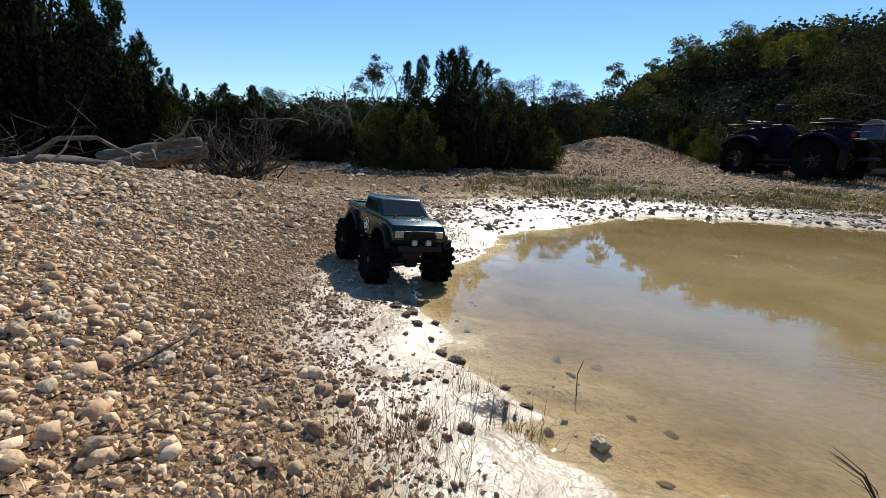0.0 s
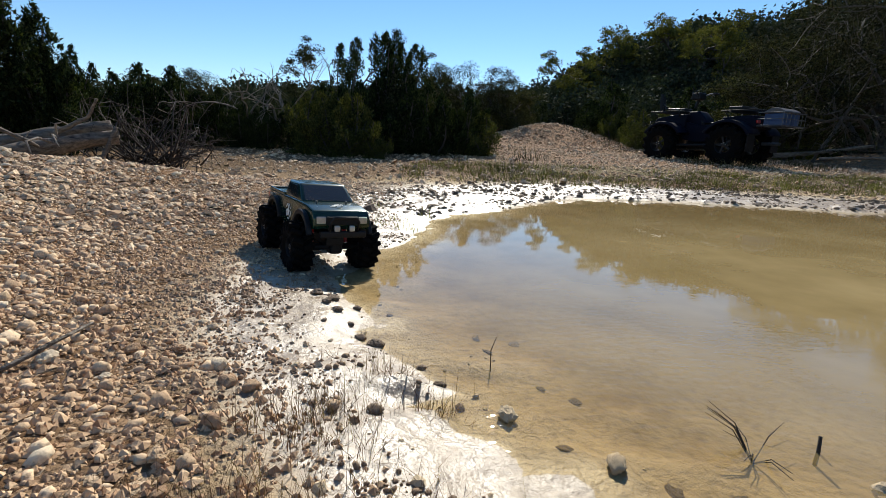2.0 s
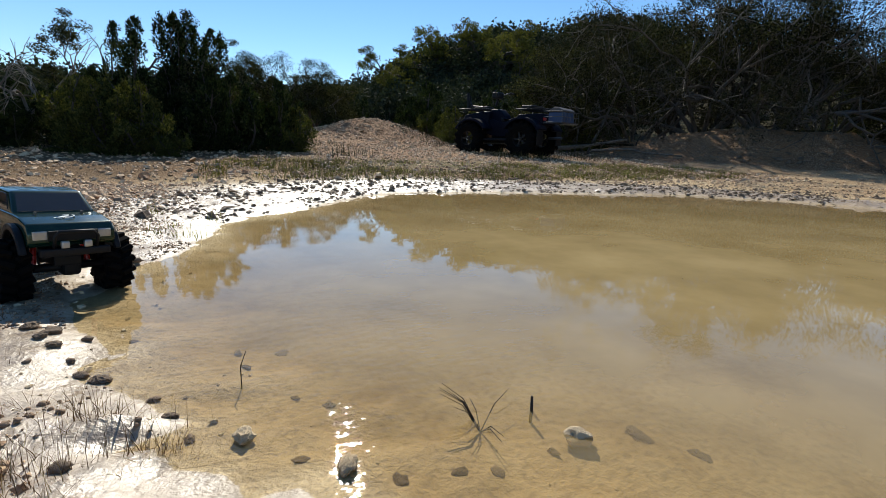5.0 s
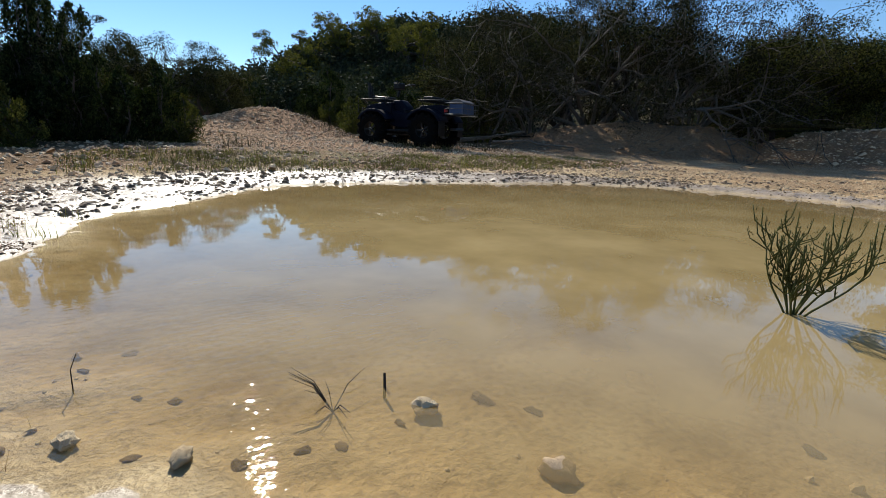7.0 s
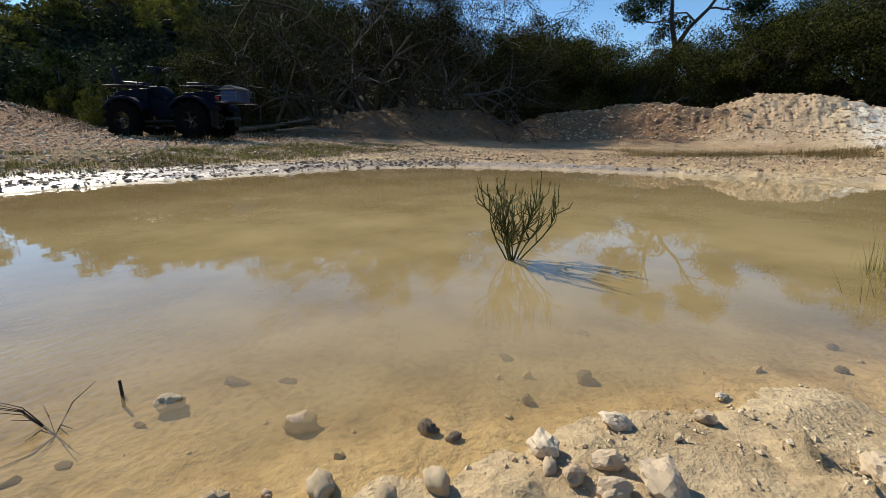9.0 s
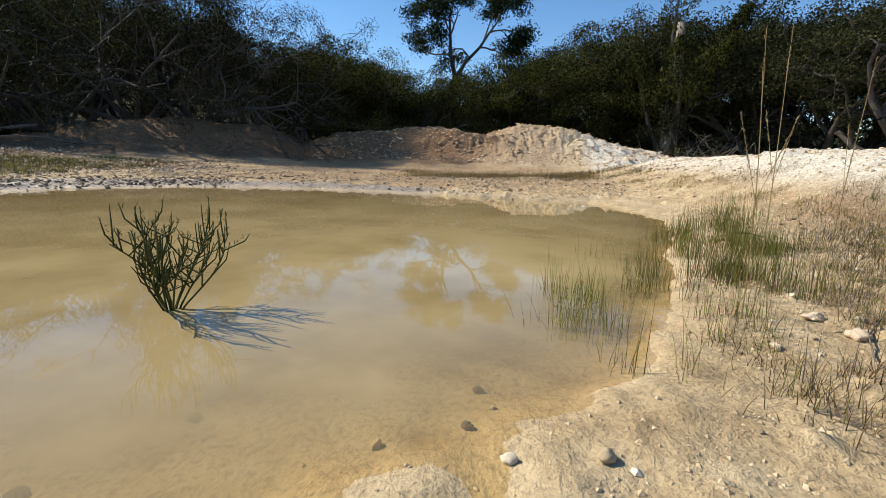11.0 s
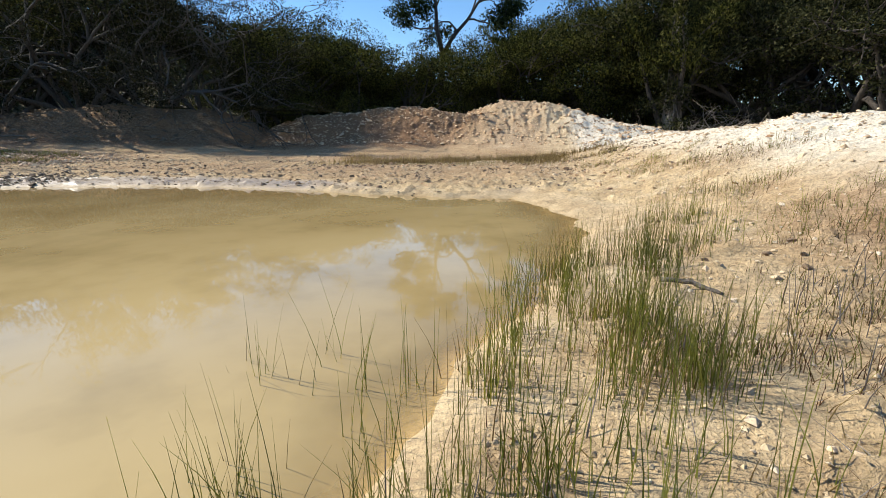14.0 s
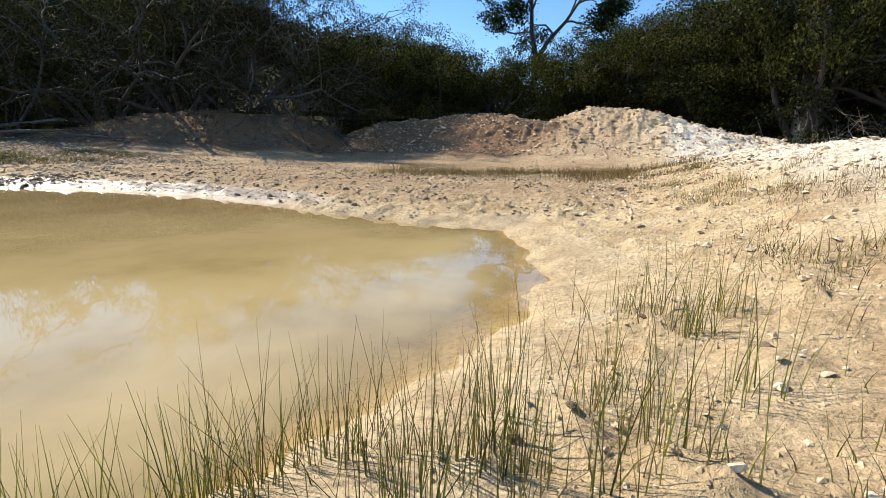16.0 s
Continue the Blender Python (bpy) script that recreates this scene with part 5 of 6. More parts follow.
tufts("scrub_grass", 221, x, y, 6, 0.09, 0.15, 0.5, 0.005, SCRUB, "dry grass and scrub beyond the track", "grass")


def stems(name, m, label, category, paths, material, part_name="stem", sides=5):
    ob = thing(name, m, label, category)
    for pts, r0, r1 in paths:
        v, f = tube(pts, np.linspace(r0, r1, len(pts)), sides)
        piece(part_name, v, f, material, ob, flat=False)
    return ob


def pond_shrub(x, y, height, width):
    """A leafy twig bush that stands in the water."""
    rng = np.random.default_rng(12)
    ob = thing("pond_shrub", Matrix.Translation((x, y, -0.03)), "fine green twiggy shrub standing in the water", "shrub")
    for k in range(13):
        a = 2 * math.pi * k / 13 + rng.uniform(-0.2, 0.2)
        lean = width * rng.uniform(0.15, 1.0)
        top = (math.cos(a) * lean, math.sin(a) * lean, height * rng.uniform(0.72, 1.0) * (1.05 - 0.25 * lean / width))
        heap = Heap()
        path = bent(rng, (rng.normal() * 0.004, rng.normal() * 0.004, 0), top, 8, 0.07)
        path[:, 2] = np.linspace(0, 1, 8) ** 0.8 * top[2]
        heap.tube(path, np.linspace(0.0030, 0.0014, 8), 5)
        for j in range(9):
            i = int(rng.integers(2, 7))
            s = path[i] + (path[i + 1] - path[i]) * rng.random()
            e = s + np.array([rng.normal() * 0.030, rng.normal() * 0.030, rng.uniform(0.035, 0.095)])
            mid = (s + e) / 2 + np.array([(e - s)[0] * 0.3, (e - s)[1] * 0.3, 0])
            heap.tube([s, mid, e], [0.0018, 0.0018, 0.0009], 4)
            for q in range(7):
                p = s + (e - s) * rng.random()
                d = rng.normal(size=3) * 0.004 + np.array([0, 0, 0.005])
                heap.tube([p, p + d], [0.0012, 0.0004], 3, False)
        heap.out("branch", SHRUB, ob, flat=False)
    return ob


SHRUB = foliage("shrub_stem", (0.055, 0.065, 0.022), (0.13, 0.13, 0.05), 0.1)
pond_shrub(1.84, 0.45, 0.30, 0.15)


def water_weed(x, y):
    rng = np.random.default_rng(31)
    ob = thing("water_weed", Matrix.Translation((x, y, -0.02)), "dark dead weed stalks fanned out in the water", "weed")
    for k in range(13):
        a = rng.uniform(0, 2 * math.pi)
        l = rng.uniform(0.04, 0.09)
        up = rng.uniform(0.0, 0.020)
        if k < 6:
            a, l, up = radians(150) + rng.normal() * 0.12, rng.uniform(0.05, 0.075), rng.uniform(0.035, 0.055)
        pts = [(0, 0, 0), (math.cos(a) * l * 0.45, math.sin(a) * l * 0.45, 0.02 + up * 0.6), (math.cos(a) * l, math.sin(a) * l, 0.02 + up)]
        v, f = tube(pts, [0.0010, 0.0008, 0.0004], 4)
        piece("stalk", v, f, TWIG, ob)
    return ob


water_weed(0.675, 0.685)
stems("stick", Matrix.Translation((0.764, 0.680, -0.03)), "short dark stick poking out of the water", "stick", [([(0, 0, 0), (0.001, 0, 0.03), (0.002, 0.003, 0.054)], 0.0030, 0.0024)], TWIG)
stems("dead_reed", Matrix.Translation((0.34, 0.93, -0.02)), "thin dead reed stem in the shallows", "reed", [([(0, 0, 0), (0.0, 0.01, 0.05), (0.01, 0.015, 0.075)], 0.0012, 0.0006)], TWIG)


def seed_stalk(x, y, height, lean, turn, fork=True):
    """A tall dry grass stalk with narrow seed heads."""
    rng = np.random.default_rng(int(1000 * x))
    ob = thing("grass_stalk", Matrix.Translation((x, y, gz(x, y) - 0.01)) @ Matrix.Rotation(turn, 4, "Z"), "tall thin straw-coloured grass stalk with seed heads", "grass stalk", "tall grass stalks")
    path = [(lean * t**1.8, 0, height * t) for t in np.linspace(0, 1, 7)]
    v, f = tube(path, np.linspace(0.0018, 0.0008, 7), 5)
    piece("stem", v, f, STRAW, ob)
    ends = [(path[3], (0.05, 0.035, 0.20)), (path[3], (-0.045, -0.02, 0.17)), (path[5], (lean * 0.4, 0, height * 0.30))]
    for p, d in ends if fork else ends[2:]:
        heap = Heap()
        p, d = np.array(p), np.array(d)
        heap.tube([p, p + d], [0.0008, 0.0005], 4)
        for q in range(26):
            c = p + d * rng.uniform(0.35, 1.0)
            w = rng.normal(size=3) * 0.0022 + d * 0.03
            heap.tube([c, c + w], [0.0013, 0.0003], 3, False)
        heap.out("seed_head", STRAW, ob)
    return ob


seed_stalk(1.965, -0.965, 0.60, 0.04, 0.9)
seed_stalk(2.172, -1.098, 0.68, 0.10, -0.3)
seed_stalk(2.265, -1.325, 0.60, 0.05, -0.9)


def log(points, r0, r1, label, seed, snags=4, material=None):
    rng = np.random.default_rng(seed)
    ob = thing("dead_log", Matrix.Translation(points[0]), label, "log", "dead wood on the bank")
    pts = [np.array(p, float) for p in points]
    dense = []
    for a, b in zip(pts, pts[1:]):
        for t in np.linspace(0, 1, 5)[:-1]:
            dense.append(a + (b - a) * t + rng.normal(size=3) * r0 * 0.10)
    dense.append(pts[-1])
    dense = np.array(dense) - pts[0]
    radii = np.linspace(r0, r1, len(dense)) * rng.uniform(0.86, 1.12, len(dense))
    v, f = tube(dense, radii, 14)
    v = np.array(v) + rng.normal(size=(len(v), 3)) * r0 * 0.12
    piece("trunk", v, f, material or LOG_WOOD, ob, flat=False)
    for k in range(snags):
        i = int(rng.integers(1, len(dense) - 1))
        d = rng.normal(size=3) * np.array([1.9, 1.9, 0.7]) * r0 + np.array([0, 0, 0.4 * r0])
        bend = rng.normal(size=3) * r0 * 0.8
        v, f = tube([dense[i], dense[i] + d * 0.7 + bend, dense[i] + d * 1.4 + bend, dense[i] + d * 2.0 - bend * 0.5], [r0 * 0.17, r0 * 0.13, r0 * 0.09, r0 * 0.03], 6)
        piece("snag", v, f, material or GREY_WOOD, ob, flat=False)
    return ob


GREY_LOG = "weathered grey dead log lying behind the gravel bank"
log([(-3.5, 3.30, 0.18), (-2.75, 3.70, 0.22), (-2.12, 4.05, 0.36)], 0.080, 0.048, GREY_LOG, 1, 5)
log([(-3.0, 3.95, 0.26), (-2.6, 4.05, 0.36), (-2.25, 4.2, 0.44)], 0.060, 0.050, GREY_LOG, 2, 3)
log([(-2.55, 3.95, 0.36), (-2.40, 3.98, 0.45), (-2.30, 4.0, 0.50), (-2.22, 4.0, 0.64)], 0.020, 0.007, "bleached forked branch on a pile of logs", 3, 3)
log([(-3.15, 3.40, 0.24), (-2.95, 3.5, 0.42), (-2.72, 3.6, 0.44), (-2.5, 3.75, 0.27)], 0.020, 0.010, "arched bleached branch on a pile of logs", 4, 1)
log([(-2.10, 4.0, 0.44), (-2.17, 3.96, 0.26), (-2.26, 3.92, 0.06)], 0.012, 0.018, "broken grey stub leaning on a log", 5, 1)
log([(-1.95, 2.95, 0.20), (-1.75, 2.80, 0.19), (-1.6, 2.76, 0.18)], 0.020, 0.012, "short brown piece of wood on gravel", 6, 1, TWIG)
log([(-0.36, 0.74, 0.085), (-0.33, 0.82, 0.10), (-0.35, 0.92, 0.085)], 0.004, 0.002, "thin bleached twig lying on gravel", 7, 3)
log([(8.3, 9.1, 0.42), (8.9, 8.5, 0.48), (9.2, 8.3, 0.40), (9.7, 7.7, 0.36)], 0.030, 0.018, "pale dead branch lying on the gravel", 8, 4)
log([(7.6, 9.9, 0.42), (8.6, 9.7, 0.52), (9.6, 9.3, 0.72)], 0.05, 0.03, "pale dead branch lying on the gravel", 9, 3)
log([(3.316, -1.553, 0.07), (3.286, -1.616, 0.075), (3.245, -1.669, 0.06)], 0.006, 0.005, "short bleached stick on sand", 10, 0)
log([(2.052, -1.345, 0.062), (1.872, -1.181, 0.058), (1.735, -1.1, 0.050)], 0.0024, 0.0014, "grey stick among dry weeds", 11, 0)


def twig_pile(x, y, width, height, count, seed, label, material):
    rng = np.random.default_rng(seed)
    ob = thing("brush_pile", Matrix.Translation((x, y, gz(x, y) - 0.03)), label, "brush pile")
    for k in range(count):
        a = rng.uniform(0, 2 * math.pi)
        s = np.array([rng.normal() * width * 0.25, rng.normal() * width * 0.25, rng.uniform(0, height * 0.3)])
        e = s + np.array([math.cos(a) * width * 0.6, math.sin(a) * width * 0.6, rng.uniform(0.1, 1.0) * height])
        path = bent(rng, s, e, 6, 0.16)
        heap = Heap().tube(path, np.linspace(0.0075, 0.002, 6) * (0.6 + height), 5)
        for j in range(5):
            i = int(rng.integers(2, 6))
            heap.tube([path[i], path[i] + rng.normal(size=3) * width * 0.16], [0.004, 0.0015], 3, False)
        heap.out("branch", material, ob, flat=False)
    return ob


twig_pile(-2.2, 4.6, 0.62, 0.55, 80, 41, "tangled pile of dark dead brush", TWIG)
twig_pile(16.4, -6.5, 1.6, 0.9, 34, 43, "grey dead branches under an oak", GREY_WOOD)
twig_pile(10.2, 9.9, 0.9, 0.5, 16, 44, "dead brush at the foot of the bank", TWIG)
twig_pile(-3.9, 3.6, 0.9, 0.4, 18, 45, "tangled pile of dark dead brush", TWIG)

# ---------- model truck ----------
def paint(name, color, rough=0.25):
    n = Nodes(name)
    flake = n.noise(900, 2)
    dust = n.ramp(n.noise(16, 5, 0.65), (0.5, 0.0), (0.8, 0.10))
    c = np.array(color)
    n.set(Base_Color=n.mix(dust, n.ramp(flake, (0.3, tuple(c * 0.8)), (0.7, tuple(c * 1.3))), (0.16, 0.15, 0.11)), Metallic=0.35, Coat_Weight=0.4, Coat_Roughness=0.08,
          Roughness=n.mix(dust, (rough, rough, rough), (0.6, 0.6, 0.6)))
    return n.mat


def glass(name, tint, rough=0.05):
    n = Nodes(name)
    n.set(Base_Color=tint, Roughness=rough, Alpha=0.86, Metallic=0.0, Coat_Weight=0.4)
    return n.mat


GREEN = paint("green_metallic", (0.002, 0.026, 0.014))
BLACK = plain("black_plastic", (0.008, 0.008, 0.009), 0.5, grain=400, vary=0.3, sheen=0.25)
RUBBER = plain("tyre_rubber", (0.0045, 0.0042, 0.004), 0.9, grain=120, vary=0.4, bump=0.3, sheen=0.08)
TINT = glass("smoked_window", (0.035, 0.033, 0.032))
WHITE = plain("white_decal", (0.72, 0.72, 0.68), 0.5, grain=90, vary=0.1, bump=0)
SILVER = plain("silver_plastic", (0.45, 0.45, 0.44), 0.35, 0.6, grain=150, vary=0.15)
CHROME = plain("bright_metal", (0.6, 0.6, 0.6), 0.25, 1.0, grain=150, vary=0.1, bump=0)
RED = plain("red_plastic", (0.42, 0.02, 0.015), 0.3, grain=150, vary=0.2)
AMBER = plain("amber_plastic", (0.75, 0.26, 0.02), 0.3, grain=150, vary=0.2)
STEEL = plain("dark_steel", (0.10, 0.10, 0.10), 0.4, 0.8, grain=150, vary=0.2)


def lathe(profile, steps):
    """A ring round the y axis from (y, radius) rows."""
    v, f, k = [], [], len(profile)
    for i in range(steps):
        a = 2 * math.pi * i / steps
        v += [(math.cos(a) * r, y, math.sin(a) * r) for y, r in profile]
    for i in range(steps):
        for j in range(k - 1):
            a, b = i * k + j, (i + 1) % steps * k + j
            f.append((a, a + 1, b + 1, b))
    return v, f


def prism(outline, y0, y1):
    """An outline in x and z drawn out along y."""
    n = len(outline)
    v = [(x, y0, z) for x, z in outline] + [(x, y1, z) for x, z in outline]
    f = [tuple(range(n)), tuple(range(2 * n - 1, n - 1, -1))] + [(i, i + n, (i + 1) % n + n, (i + 1) % n) for i in range(n)]
    return v, f


def arc(cx, cz, r, a0, a1, n):
    return [(cx + r * math.cos(radians(a0 + (a1 - a0) * i / n)), cz + r * math.sin(radians(a0 + (a1 - a0) * i / n))) for i in range(n + 1)]


def wheel(parent, name, x, y, z, radius, width, lugs, lug_height, rim_ratio, tyre_mat, side, rim_mat, spokes):
    hub = new(name)
    hub.parent = parent
    hub.location = (x, y, z)
    w, r = width / 2, radius - lug_height
    ri = radius * rim_ratio
    v, f = lathe([(-w * 0.80, ri), (-w * 0.98, ri + (r - ri) * 0.35), (-w, ri + (r - ri) * 0.7), (-w * 0.86, r * 0.985), (0, r), (w * 0.86, r * 0.985), (w, ri + (r - ri) * 0.7), (w * 0.98, ri + (r - ri) * 0.35), (w * 0.80, ri)], 40)
    tyre = piece("tyre", v, f, tyre_mat, hub, flat=False)
    heap = Heap()
    for k in range(lugs):
        for s in (-1, 1):
            a = 2 * math.pi * (k + (0.5 if s > 0 else 0)) / lugs
            m = Matrix.Rotation(-a, 4, "Y") @ Matrix.Translation((r + lug_height * 0.35, s * w * 0.52, 0)) @ Matrix.Rotation(s * 0.45, 4, "X")
            heap.box((0, 0, 0), (lug_height * 1.5, w * 1.02, 2 * math.pi * radius / lugs * 0.42), m)
            m = Matrix.Rotation(-a, 4, "Y") @ Matrix.Translation((r - (r - ri) * 0.22, s * w * 1.0, 0))
            heap.box((0, 0, 0), ((r - ri) * 0.5, w * 0.10, 2 * math.pi * radius / lugs * 0.36), m)
    bm = bevelled(heap.v, heap.f, lug_height * 0.14, 1)
    part("tread", bm, tyre_mat, tyre)
    v, f = lathe([(-w * 0.8, ri), (-w * 0.55, ri * 0.9), (w * 0.55, ri * 0.9), (w * 0.8, ri)], 28)
    rim = piece("rim", v, f, rim_mat, hub, flat=False)
    heap = Heap()
    o = side * w * 0.45
    for k in range(spokes):
        m = Matrix.Rotation(2 * math.pi * k / spokes, 4, "Y")
        heap.box((ri * 0.55, o, 0), (ri * 0.75, width * 0.08, ri * 0.24), m)
    v, f = lathe([(o - width * 0.1, 0.001), (o - width * 0.1, ri * 0.30), (o + width * 0.08 * side, ri * 0.28), (o + width * 0.1 * side, 0.001)], 16)
    heap.add(v, f)
    heap.out("spokes", rim_mat, rim)
    heap = Heap()
    for k in range(spokes):
        a = 2 * math.pi * (k + 0.5) / spokes
        heap.tube([(math.cos(a) * ri * 0.22, o + side * width * 0.06, math.sin(a) * ri * 0.22), (math.cos(a) * ri * 0.22, o + side * width * 0.13, math.sin(a) * ri * 0.22)], [ri * 0.05, ri * 0.05], 6)
    heap.out("bolts", CHROME, rim)
    return hub


def star_decal(parent, m, r, ring=True):
    """A five-pointed star in a broken ring, laid flat in the x-z plane of m."""
    th = 0.0008
    heap = Heap()
    pts = []
    for k in range(10):
        a = radians(90 + 36 * k)
        q = r * (0.80 if k % 2 == 0 else 0.32)
        pts.append((q * math.cos(a), q * math.sin(a)))
    v, f = prism(pts, 0, th)
    heap.add([tuple(m @ Vector(p)) for p in v], f)
    if ring:
        for k in range(5):
            a0, a1 = 90 + 72 * k + 9, 90 + 72 * (k + 1) - 9
            v, f = prism(arc(0, 0, r, a0, a1, 8) + arc(0, 0, r * 0.84, a1, a0, 8), 0, th)
            heap.add([tuple(m @ Vector(p)) for p in v], f)
    return heap.out("star_decal", WHITE, parent, "white star in a broken ring")


def quad_panel(name, corners, thick, material, parent, inset=0.0, label=""):
    """A thin pane on a four-cornered face, pushed out by its thickness."""
    c = [Vector(p) for p in corners]
    mid = sum(c, Vector()) / 4
    c = [p + (mid - p) * inset for p in c]
    n = (c[1] - c[0]).cross(c[3] - c[0]).normalized() * thick
    v = [tuple(p - n) for p in c] + [tuple(p + n) for p in c]
    f = [(3, 2, 1, 0), (4, 5, 6, 7)] + [(i, (i + 1) % 4, (i + 1) % 4 + 4, i + 4) for i in range(4)]
    return part(name, bevelled(v, f, thick * 0.6, 1), material, parent, label)


def model_truck(m):
    t = thing("model_truck", m, "dark green model pickup with mud tyres on the wet shore", "toy truck")
    W = 0.097
    arch, arch_z = 0.074, 0.105
    side = [(-0.258, 0.146), (-0.262, 0.207), (-0.066, 0.207), (0.126, 0.211), (0.180, 0.209), (0.236, 0.200), (0.250, 0.180), (0.252, 0.154), (0.242, 0.142)]
    side += arc(0.162, arch_z, arch, 29, 151, 12)
    side += [(0.088, 0.125), (0.078, 0.116), (-0.078, 0.116), (-0.088, 0.125)] + arc(-0.162, arch_z, arch, 29, 151, 12) + [(-0.236, 0.141)]
    v, f = prism(side, -W, W)
    v = [(x, y * (1 - 0.05 * max(0, (z - 0.188) / 0.02) - 0.05 * max(0, (x - 0.17) / 0.08)), z) for x, y, z in v]
    body = part("body", bevelled(v, f, 0.0045, 2), GREEN, t, "dark green metallic body shell", flat=False)
    # bed rails and bed floor
    for y in (-1, 1):
        part("bed_rail", rounded_box((-0.164, y * (W * 0.90), 0.2085), (0.192, 0.010, 0.012), 0.003), GREEN, t)
    part("tailgate", rounded_box((-0.2605, 0, 0.182), (0.008, 0.165, 0.062), 0.003), GREEN, t)
    part("tailgate_panel", rounded_box((-0.2650, 0, 0.178), (0.003, 0.120, 0.032), 0.0012), BLACK, t, "dark recessed tailgate panel")
    part("bed_cover", rounded_box((-0.162, 0, 0.2055), (0.180, 0.158, 0.004), 0.001), GREEN, t)
    # cab
    b, tp = [(-0.066, 0.205), (0.128, 0.209)], [(-0.056, 0.263), (0.060, 0.263)]
    hb, ht = W * 0.925, W * 0.80
    cv = [(b[0][0], -hb, b[0][1]), (b[1][0], -hb, b[1][1]), (b[1][0], hb, b[1][1]), (b[0][0], hb, b[0][1]), (tp[0][0], -ht, tp[0][1]), (tp[1][0], -ht, tp[1][1]), (tp[1][0], ht, tp[1][1]), (tp[0][0], ht, tp[0][1])]
    cab = part("cab", bevelled(cv, [(0, 3, 2, 1), (4, 5, 6, 7), (0, 1, 5, 4), (1, 2, 6, 5), (2, 3, 7, 6), (3, 0, 4, 7)], 0.008, 3), GREEN, t, flat=False)

    def on(a, bb, c, d, u0, u1, w0, w1):
        a, bb, c, d = map(Vector, (a, bb, c, d))
        at = lambda u, w: (a.lerp(bb, u)).lerp(d.lerp(c, u), w)
        return [at(u0, w0), at(u1, w0), at(u1 if w1 < 1 else u1, w1), at(u0, w1)]
    for s, idx in ((-1, (0, 1, 5, 4)), (1, (2, 3, 7, 6))):
        q = on(*[cv[i] for i in idx], 0.10 if s < 0 else 0.20, 0.80 if s < 0 else 0.90, 0.16, 0.84)
        quad_panel("side_window", q, 0.0012, TINT, cab, 0.0, "smoked side window")
    quad_panel("windshield", on(cv[1], cv[2], cv[6], cv[5], 0.06, 0.94, 0.10, 0.90), 0.0012, TINT, cab, 0, "smoked windshield")
    rear = on(cv[3], cv[0], cv[4], cv[7], 0.14, 0.86, 0.18, 0.82)
    rw = quad_panel("rear_window", rear, 0.0012, TINT, cab, 0, "smoked rear window with a striped sticker")
    sticker = Heap()
    o, ux, uz = rear[0], (rear[1] - rear[0]), (rear[3] - rear[0])
    nn = ux.cross(uz).normalized()
    for k in range(6):
        a0 = 0.36 if k < 3 else 0.36
        p = [o + ux * a0 + uz * (0.22 + 0.10 * k), o + ux * (0.62 if k < 3 else 0.50) + uz * (0.22 + 0.10 * k)]
        q = [p[0], p[1], p[1] + uz * 0.05, p[0] + uz * 0.05]
        vv = [tuple(x + nn * 0.0014) for x in q] + [tuple(x + nn * 0.0022) for x in q]
        sticker.add(vv, [(3, 2, 1, 0), (4, 5, 6, 7), (0, 1, 5, 4), (1, 2, 6, 5), (2, 3, 7, 6), (3, 0, 4, 7)])
    sticker.out("striped_sticker", WHITE, rw, "white striped sticker")
    sticker = Heap()
    for k, (u, w) in enumerate(((0.80, 0.10), (0.80, 0.18), (0.80, 0.26))):
        q = [o + ux * u + uz * w, o + ux * (u + 0.12) + uz * w, o + ux * (u + 0.12) + uz * (w + 0.055), o + ux * u + uz * (w + 0.055)]
        vv = [tuple(x + nn * 0.0014) for x in q] + [tuple(x + nn * 0.0022) for x in q]
        sticker.add(vv, [(3, 2, 1, 0), (4, 5, 6, 7), (0, 1, 5, 4), (1, 2, 6, 5), (2, 3, 7, 6), (3, 0, 4, 7)])
    sticker.out("label_sticker", WHITE, rw, "small white label with plain bars")
    part("brake_light", rounded_box((-0.0585, 0, 0.259), (0.004, 0.028, 0.005), 0.001), SILVER, cab)
    part("bed_sticker", rounded_box((-0.078, 0, 0.209), (0.018, 0.066, 0.0016), 0.0004), WHITE, t, "white patch on the bed behind the cab")
    for y in (-0.042, 0, 0.042):
        part("roof_rib", rounded_box((0.003, y, 0.2632), (0.085, 0.020, 0.0016), 0.0007), GREEN, cab)
    # decals
    star_decal(t, Matrix.Translation((0.010, -W - 0.0016, 0.160)), 0.027)
    star_decal(t, Matrix.Translation((0.010, W + 0.0016, 0.160)) @ Matrix.Rotation(math.pi, 4, "Z"), 0.027)
    star_decal(t, Matrix.Translation((0.185, 0, 0.2085)) @ Matrix.Rotation(radians(-90 - 5), 4, "X").inverted() @ Matrix.Rotation(0, 4, "Z"), 0.024)
    for s in (-1, 1):
        marks = Heap()
        for k in range(4):
            marks.box((-0.234 + 0.0085 * k, s * (W * 0.985), 0.190), (0.006, 0.005, 0.007))
        marks.out("badge", SILVER, t, "small grey badge bars")
    # flares
    for cx in (-0.162, 0.162):
        for s in (-1, 1):
            heap = Heap()
            outer, inner = arc(cx, arch_z, arch + 0.013, 14, 166, 14), arc(cx, arch_z, arch - 0.003, 166, 14, 14)
            v, f = prism(outer + inner, s * (W - 0.004), s * (W + 0.011))
            part("fender_flare", bevelled(v, f, 0.002, 1), BLACK, t, "black wheel arch flare")
    # lights, grille and bumpers
    part("grille", rounded_box((0.2515, 0, 0.170), (0.006, 0.105, 0.026), 0.002), BLACK, t)
